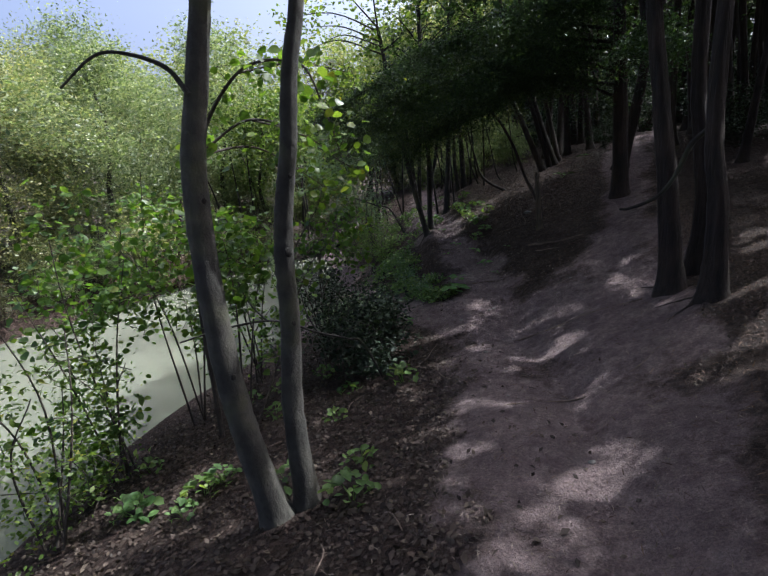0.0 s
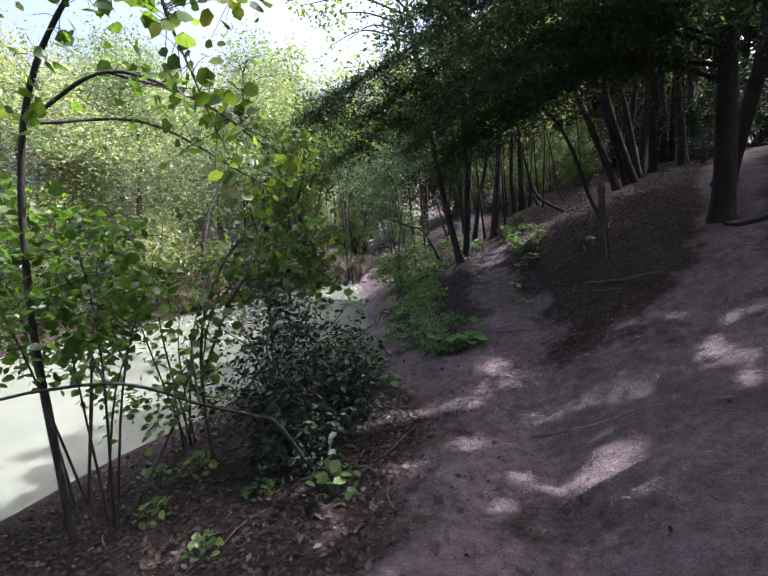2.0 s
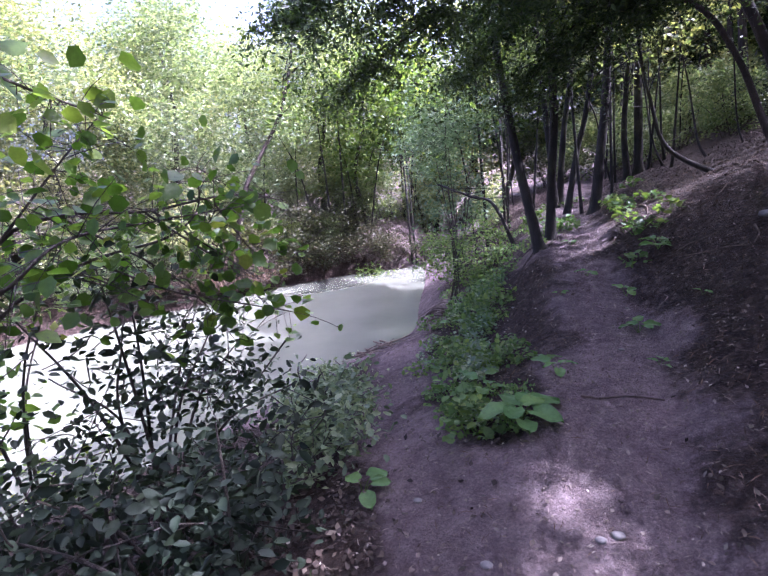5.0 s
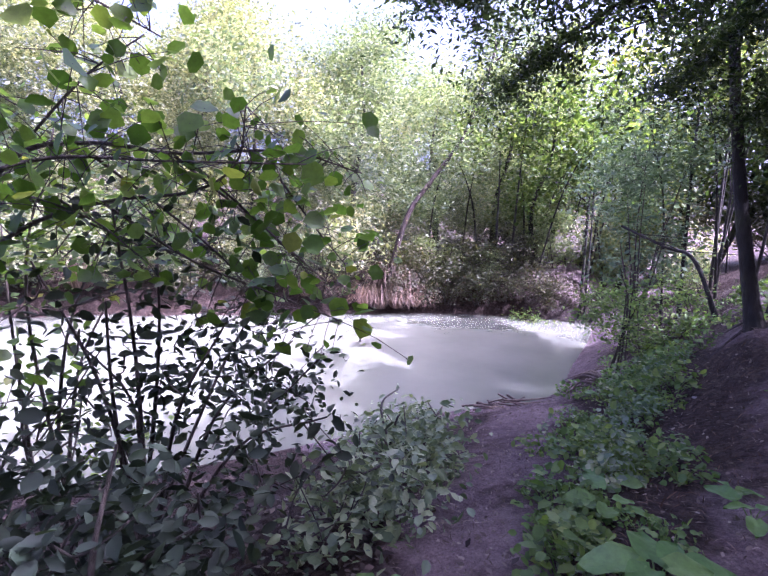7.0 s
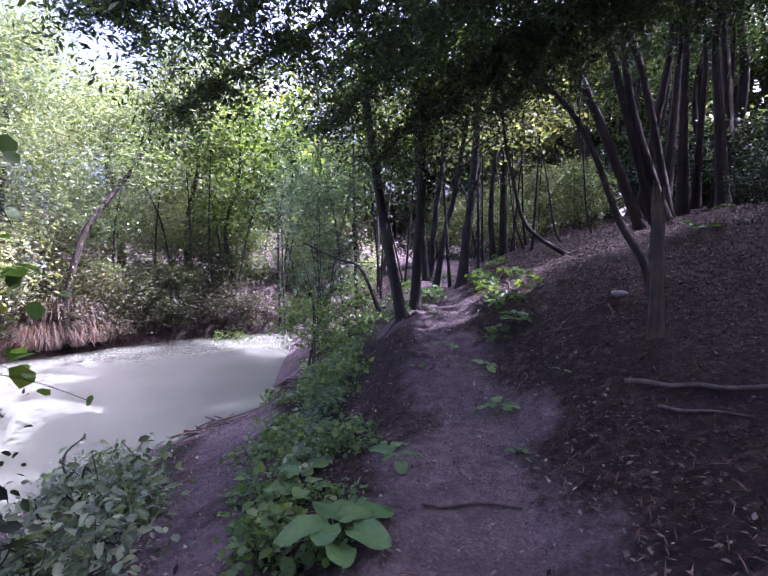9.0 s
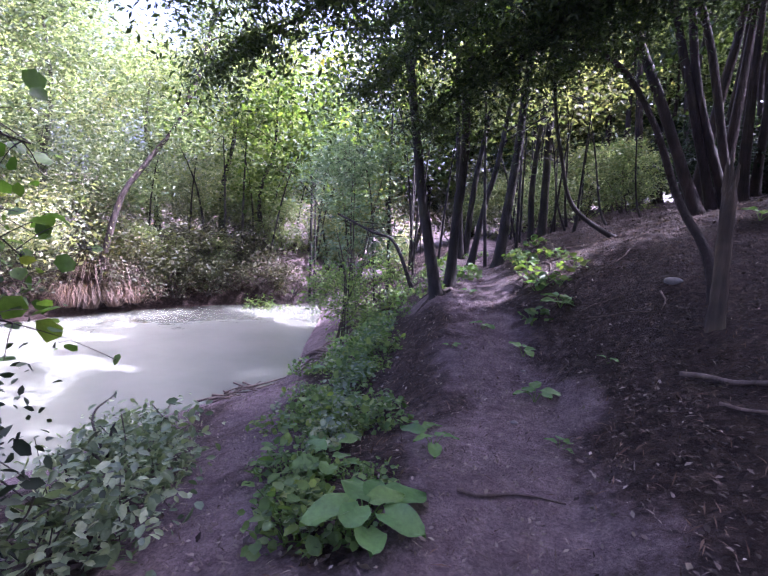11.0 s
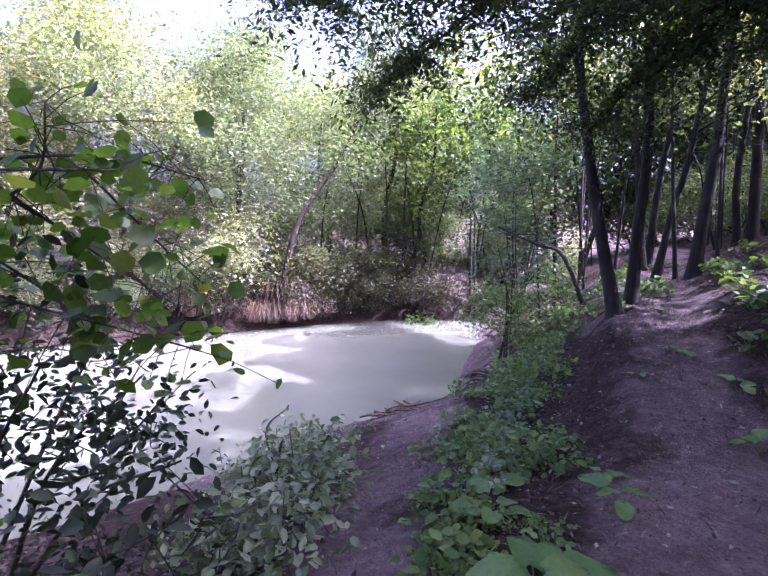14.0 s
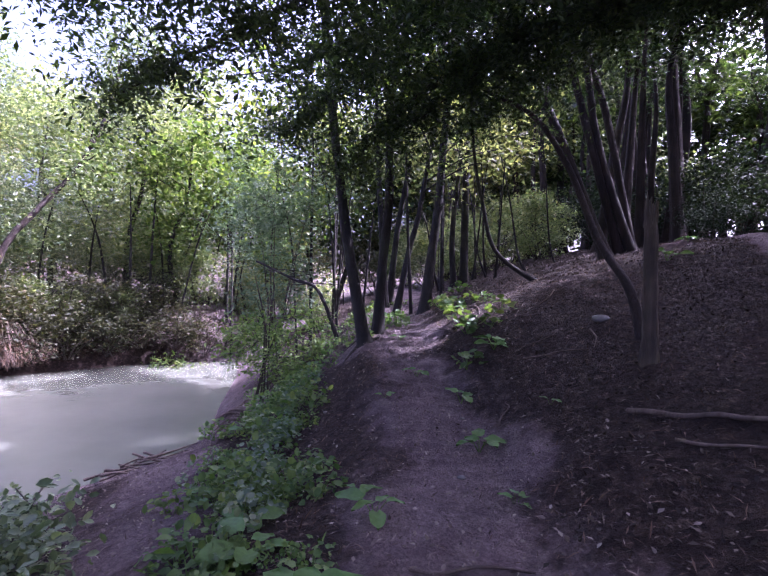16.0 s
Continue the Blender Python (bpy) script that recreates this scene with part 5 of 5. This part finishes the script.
for k in range(26):
    if k < 13:
        x, y = rng_s.uniform(1.6, 3.6), rng_s.uniform(7.6, 12.5)
    else:
        x, y = rng_s.uniform(-2.2, 0.6), rng_s.uniform(1.6, 6.0)
    a, L = rng_s.random() * 6.3, rng_s.uniform(0.25, 0.7)
    line = [(x + math.cos(a) * L * s + rng_s.normal() * 0.02, y + math.sin(a) * L * s + rng_s.normal() * 0.02) for s in (0, 0.3, 0.65, 1)]
    stick("fallen_stick", "thin dead stick lying on the leaf litter", lay_line(line, 0.012), rng_s.uniform(0.005, 0.011), 0.004, ROOT_BARK if k % 3 else DRIFT_WOOD, group="fallen sticks")
# roots spreading from the cedar feet
for cx, cy in ((2.96, 4.99), (2.94, 4.32), (4.2, 12.8), (0.88, 11.08)):
    for k in range(4):
        a = rng_s.random() * 6.3
        line = [(cx + math.cos(a + s * 0.4) * d, cy + math.sin(a + s * 0.4) * d) for s, d in ((0, 0.06), (0.5, 0.18), (1, 0.32), (1.4, 0.5))]
        stick("tree_root", "gnarled root spreading from the foot of a tree", lay_line(line, -0.012), 0.035, 0.012, BARK_CEDAR, "root", "roots at the trees' feet")

pile = thing("driftwood_pile", -1.5, 10.85, gz(-1.5, 10.85), "tangle of grey driftwood stranded at the water's edge", "driftwood")
for k in range(16):
    x, y = rng_s.normal(-1.45, 0.2), rng_s.normal(10.85, 0.16)
    a, L = rng_s.normal(0.5, 0.6), rng_s.uniform(0.25, 0.6)
    zz = gz(x, y) - pile.location.z + rng_s.uniform(0.01, 0.09)
    p = [np.array([x + math.cos(a) * L * s + 1.5, y + math.sin(a) * L * s - 10.85, zz + rng_s.normal() * 0.02 + 0.03 * s]) for s in (-0.5, 0, 0.5)]
    v, q = stem(p, rng_s.uniform(0.008, 0.02), 0.006, 6, 4, rough=0.1)
    part("branch", array_mesh("branch", v, q), DRIFT_WOOD, pile)
root = thing("washed_out_root", -0.92, 11.95, WATER_Z, "washed-out root mass jutting from the earth bank over the water", "root")
for k in range(12):
    a = rng_s.uniform(2.2, 4.4)
    p0 = np.array([0.35, rng_s.normal() * 0.15, 0.42 + rng_s.normal() * 0.06])
    p = [p0, p0 + np.array([-0.22, rng_s.normal() * 0.08, 0.02]), p0 + np.array([-0.42 + rng_s.normal() * 0.06, math.sin(a) * 0.12, -0.12 - rng_s.random() * 0.25])]
    v, q = stem(p, rng_s.uniform(0.012, 0.03), 0.006, 6, 5, rough=0.12)
    part("root", array_mesh("root", v, q), DRIFT_WOOD, root)


def dead_post():
    """A broken dead trunk: a fluted shaft with a splintered top."""
    x, y = 2.85, 9.2
    z = gz(x, y)
    ob = thing("dead_post", x, y, z, "broken dead tree stump like a weathered post", "stump")
    rng = np.random.default_rng(3)
    bm = bmesh.new()
    sides, rows = 16, 14
    rings = []
    for i in range(rows + 1):
        h = i / rows
        ring = []
        for j in range(sides):
            a = 2 * math.pi * j / sides
            r = (0.042 + 0.035 * math.exp(-h * 6)) * (1 + 0.18 * math.sin(a * 4 + 1.2 * h) + 0.08 * rng.standard_normal())
            top = (0.06 * rng.standard_normal() + 0.05 * math.sin(a * 2)) * (i == rows)
            ring.append(bm.verts.new((math.cos(a) * r - 0.05 * h, math.sin(a) * r, -0.08 + h * 1.06 + top)))
        rings.append(ring)
    for a, b in zip(rings, rings[1:]):
        for j in range(sides):
            bm.faces.new((a[j], a[(j + 1) % sides], b[(j + 1) % sides], b[j]))
    c = bm.verts.new((-0.05, 0, 0.84))
    for j in range(sides):
        bm.faces.new((rings[-1][j], rings[-1][(j + 1) % sides], c))
    part("shaft", bm, DEAD_WOOD, ob)
    for k in range(5):
        a = rng.random() * 6.3
        v, q = stem([(math.cos(a) * 0.03 - 0.05, math.sin(a) * 0.03, 0.88), (math.cos(a) * 0.034 - 0.05, math.sin(a) * 0.034, 0.99), (math.cos(a) * 0.04 - 0.05, math.sin(a) * 0.04, 1.03 + 0.06 * rng.random())], 0.014, 0.003, 5, 3)
        part("splinter", array_mesh("splinter", v, q), DEAD_WOOD, ob)


dead_post()


def stone(x, y, s, seed, label="pale weathered stone lying on the slope"):
    rng = np.random.default_rng(seed)
    bm = bmesh.new()
    bmesh.ops.create_icosphere(bm, subdivisions=2, radius=1)
    k = rng.random((3, 3)) * 2
    for q in bm.verts:
        n = 1 + 0.22 * noise.noise(Vector(q.co) * 1.3 + Vector(k[0]))
        q.co = Vector((q.co.x * s * n, q.co.y * s * 0.75 * n, q.co.z * s * 0.45 * n))
    ob = part("stone", bm, STONE)
    ob.location = (x, y, gz(x, y) + s * 0.18)
    tagged(ob, label, "stone", "stones on the ground")


stone(2.87, 10.05, 0.075, 1)
for k in range(16):
    y = rng_s.uniform(2.0, 13)
    stone(float(trail_x(y)) + rng_s.normal() * 0.7, y, rng_s.uniform(0.012, 0.03), 20 + k, "small pale pebble in the trodden earth")


# ---- leaf litter ----
def litter(name, label, n, box, size, material, seed, want_bare, aspect, lift=0.012):
    rng = np.random.default_rng(seed)
    x, y = rng.uniform(box[0], box[1], n * 3), rng.uniform(box[2], box[3], n * 3)
    keep = (rng.random(n * 3) < np.where(bareness(x, y) > 0.5, want_bare, 1 - want_bare)) & (x > near_shore(y) + 0.25)
    x, y = x[keep][:n], y[keep][:n]
    p = np.stack([x, y, ground_height(x, y) + lift * (0.4 + rng.random(len(x)))], -1)
    me = leaves_mesh(name, p, size, rng, aspect=aspect, up=1.3, droop=-0.0)
    tagged(part(name, me, material, smooth=False), label, "leaf litter", kind="stuff")


litter("fallen_leaves", "brown fallen leaves strewn over the bank", 15000, (-3.6, 1.2, 0.4, 7.5), 0.042, LEAF_DRY, 141, 0.06, 0.6)
litter("fallen_leaves", "brown fallen leaves on the shaded slope", 16000, (1.2, 6.0, 3.0, 15.0), 0.025, LEAF_DRY, 142, 0.03, 0.55)
litter("dead_needles", "dead needles and twigs scattered on the slope", 16000, (0.6, 5.0, 1.0, 13.0), 0.055, NEEDLE, 143, 0.12, 0.08, 0.008)
litter("fallen_leaves", "scattered fallen leaves along the lower path", 8000, (-1.6, 2.4, 6.0, 17.0), 0.026, LEAF_PATH, 144, 0.5, 0.5, 0.006)
litter("twig_bits", "bleached twig bits and needles on the trodden earth", 15000, (-1.0, 4.5, 0.6, 14.0), 0.04, LEAF_PATH, 145, 0.75, 0.09, 0.006)


# ---- knots on the grey trunks ----
def knot(owner, at, toward, s):
    """A dark healed scar standing a little proud of the bark."""
    rng = np.random.default_rng(int(at[2] * 1000) % 9973)
    bm = bmesh.new()
    bmesh.ops.create_icosphere(bm, subdivisions=2, radius=1)
    d = Vector(toward).normalized()
    turn = d.to_track_quat("Z", "Y").to_matrix()
    for q in bm.verts:
        n = 1 + 0.25 * noise.noise(Vector(q.co) * 1.6 + Vector(at))
        q.co = turn @ Vector((q.co.x * s * 0.75 * n, q.co.y * s * n, q.co.z * s * 0.35 * n)) + Vector(at) - owner.location
    part("knot", bm, BARK_DARK, owner)


for owner, spots in ((GREY_TREES[0], [((-1.145, 3.0, 0.76), 0.03), ((-1.13, 3.03, 1.35), 0.02), ((-1.115, 2.94, 0.2), 0.022)]), (GREY_TREES[1], [((-0.70, 3.235, 0.95), 0.034), ((-0.725, 3.215, 0.45), 0.02), ((-0.62, 3.24, 1.45), 0.018)])):
    for at, s in spots:
        knot(owner, at, (0.55, -0.8, 0.1), s)
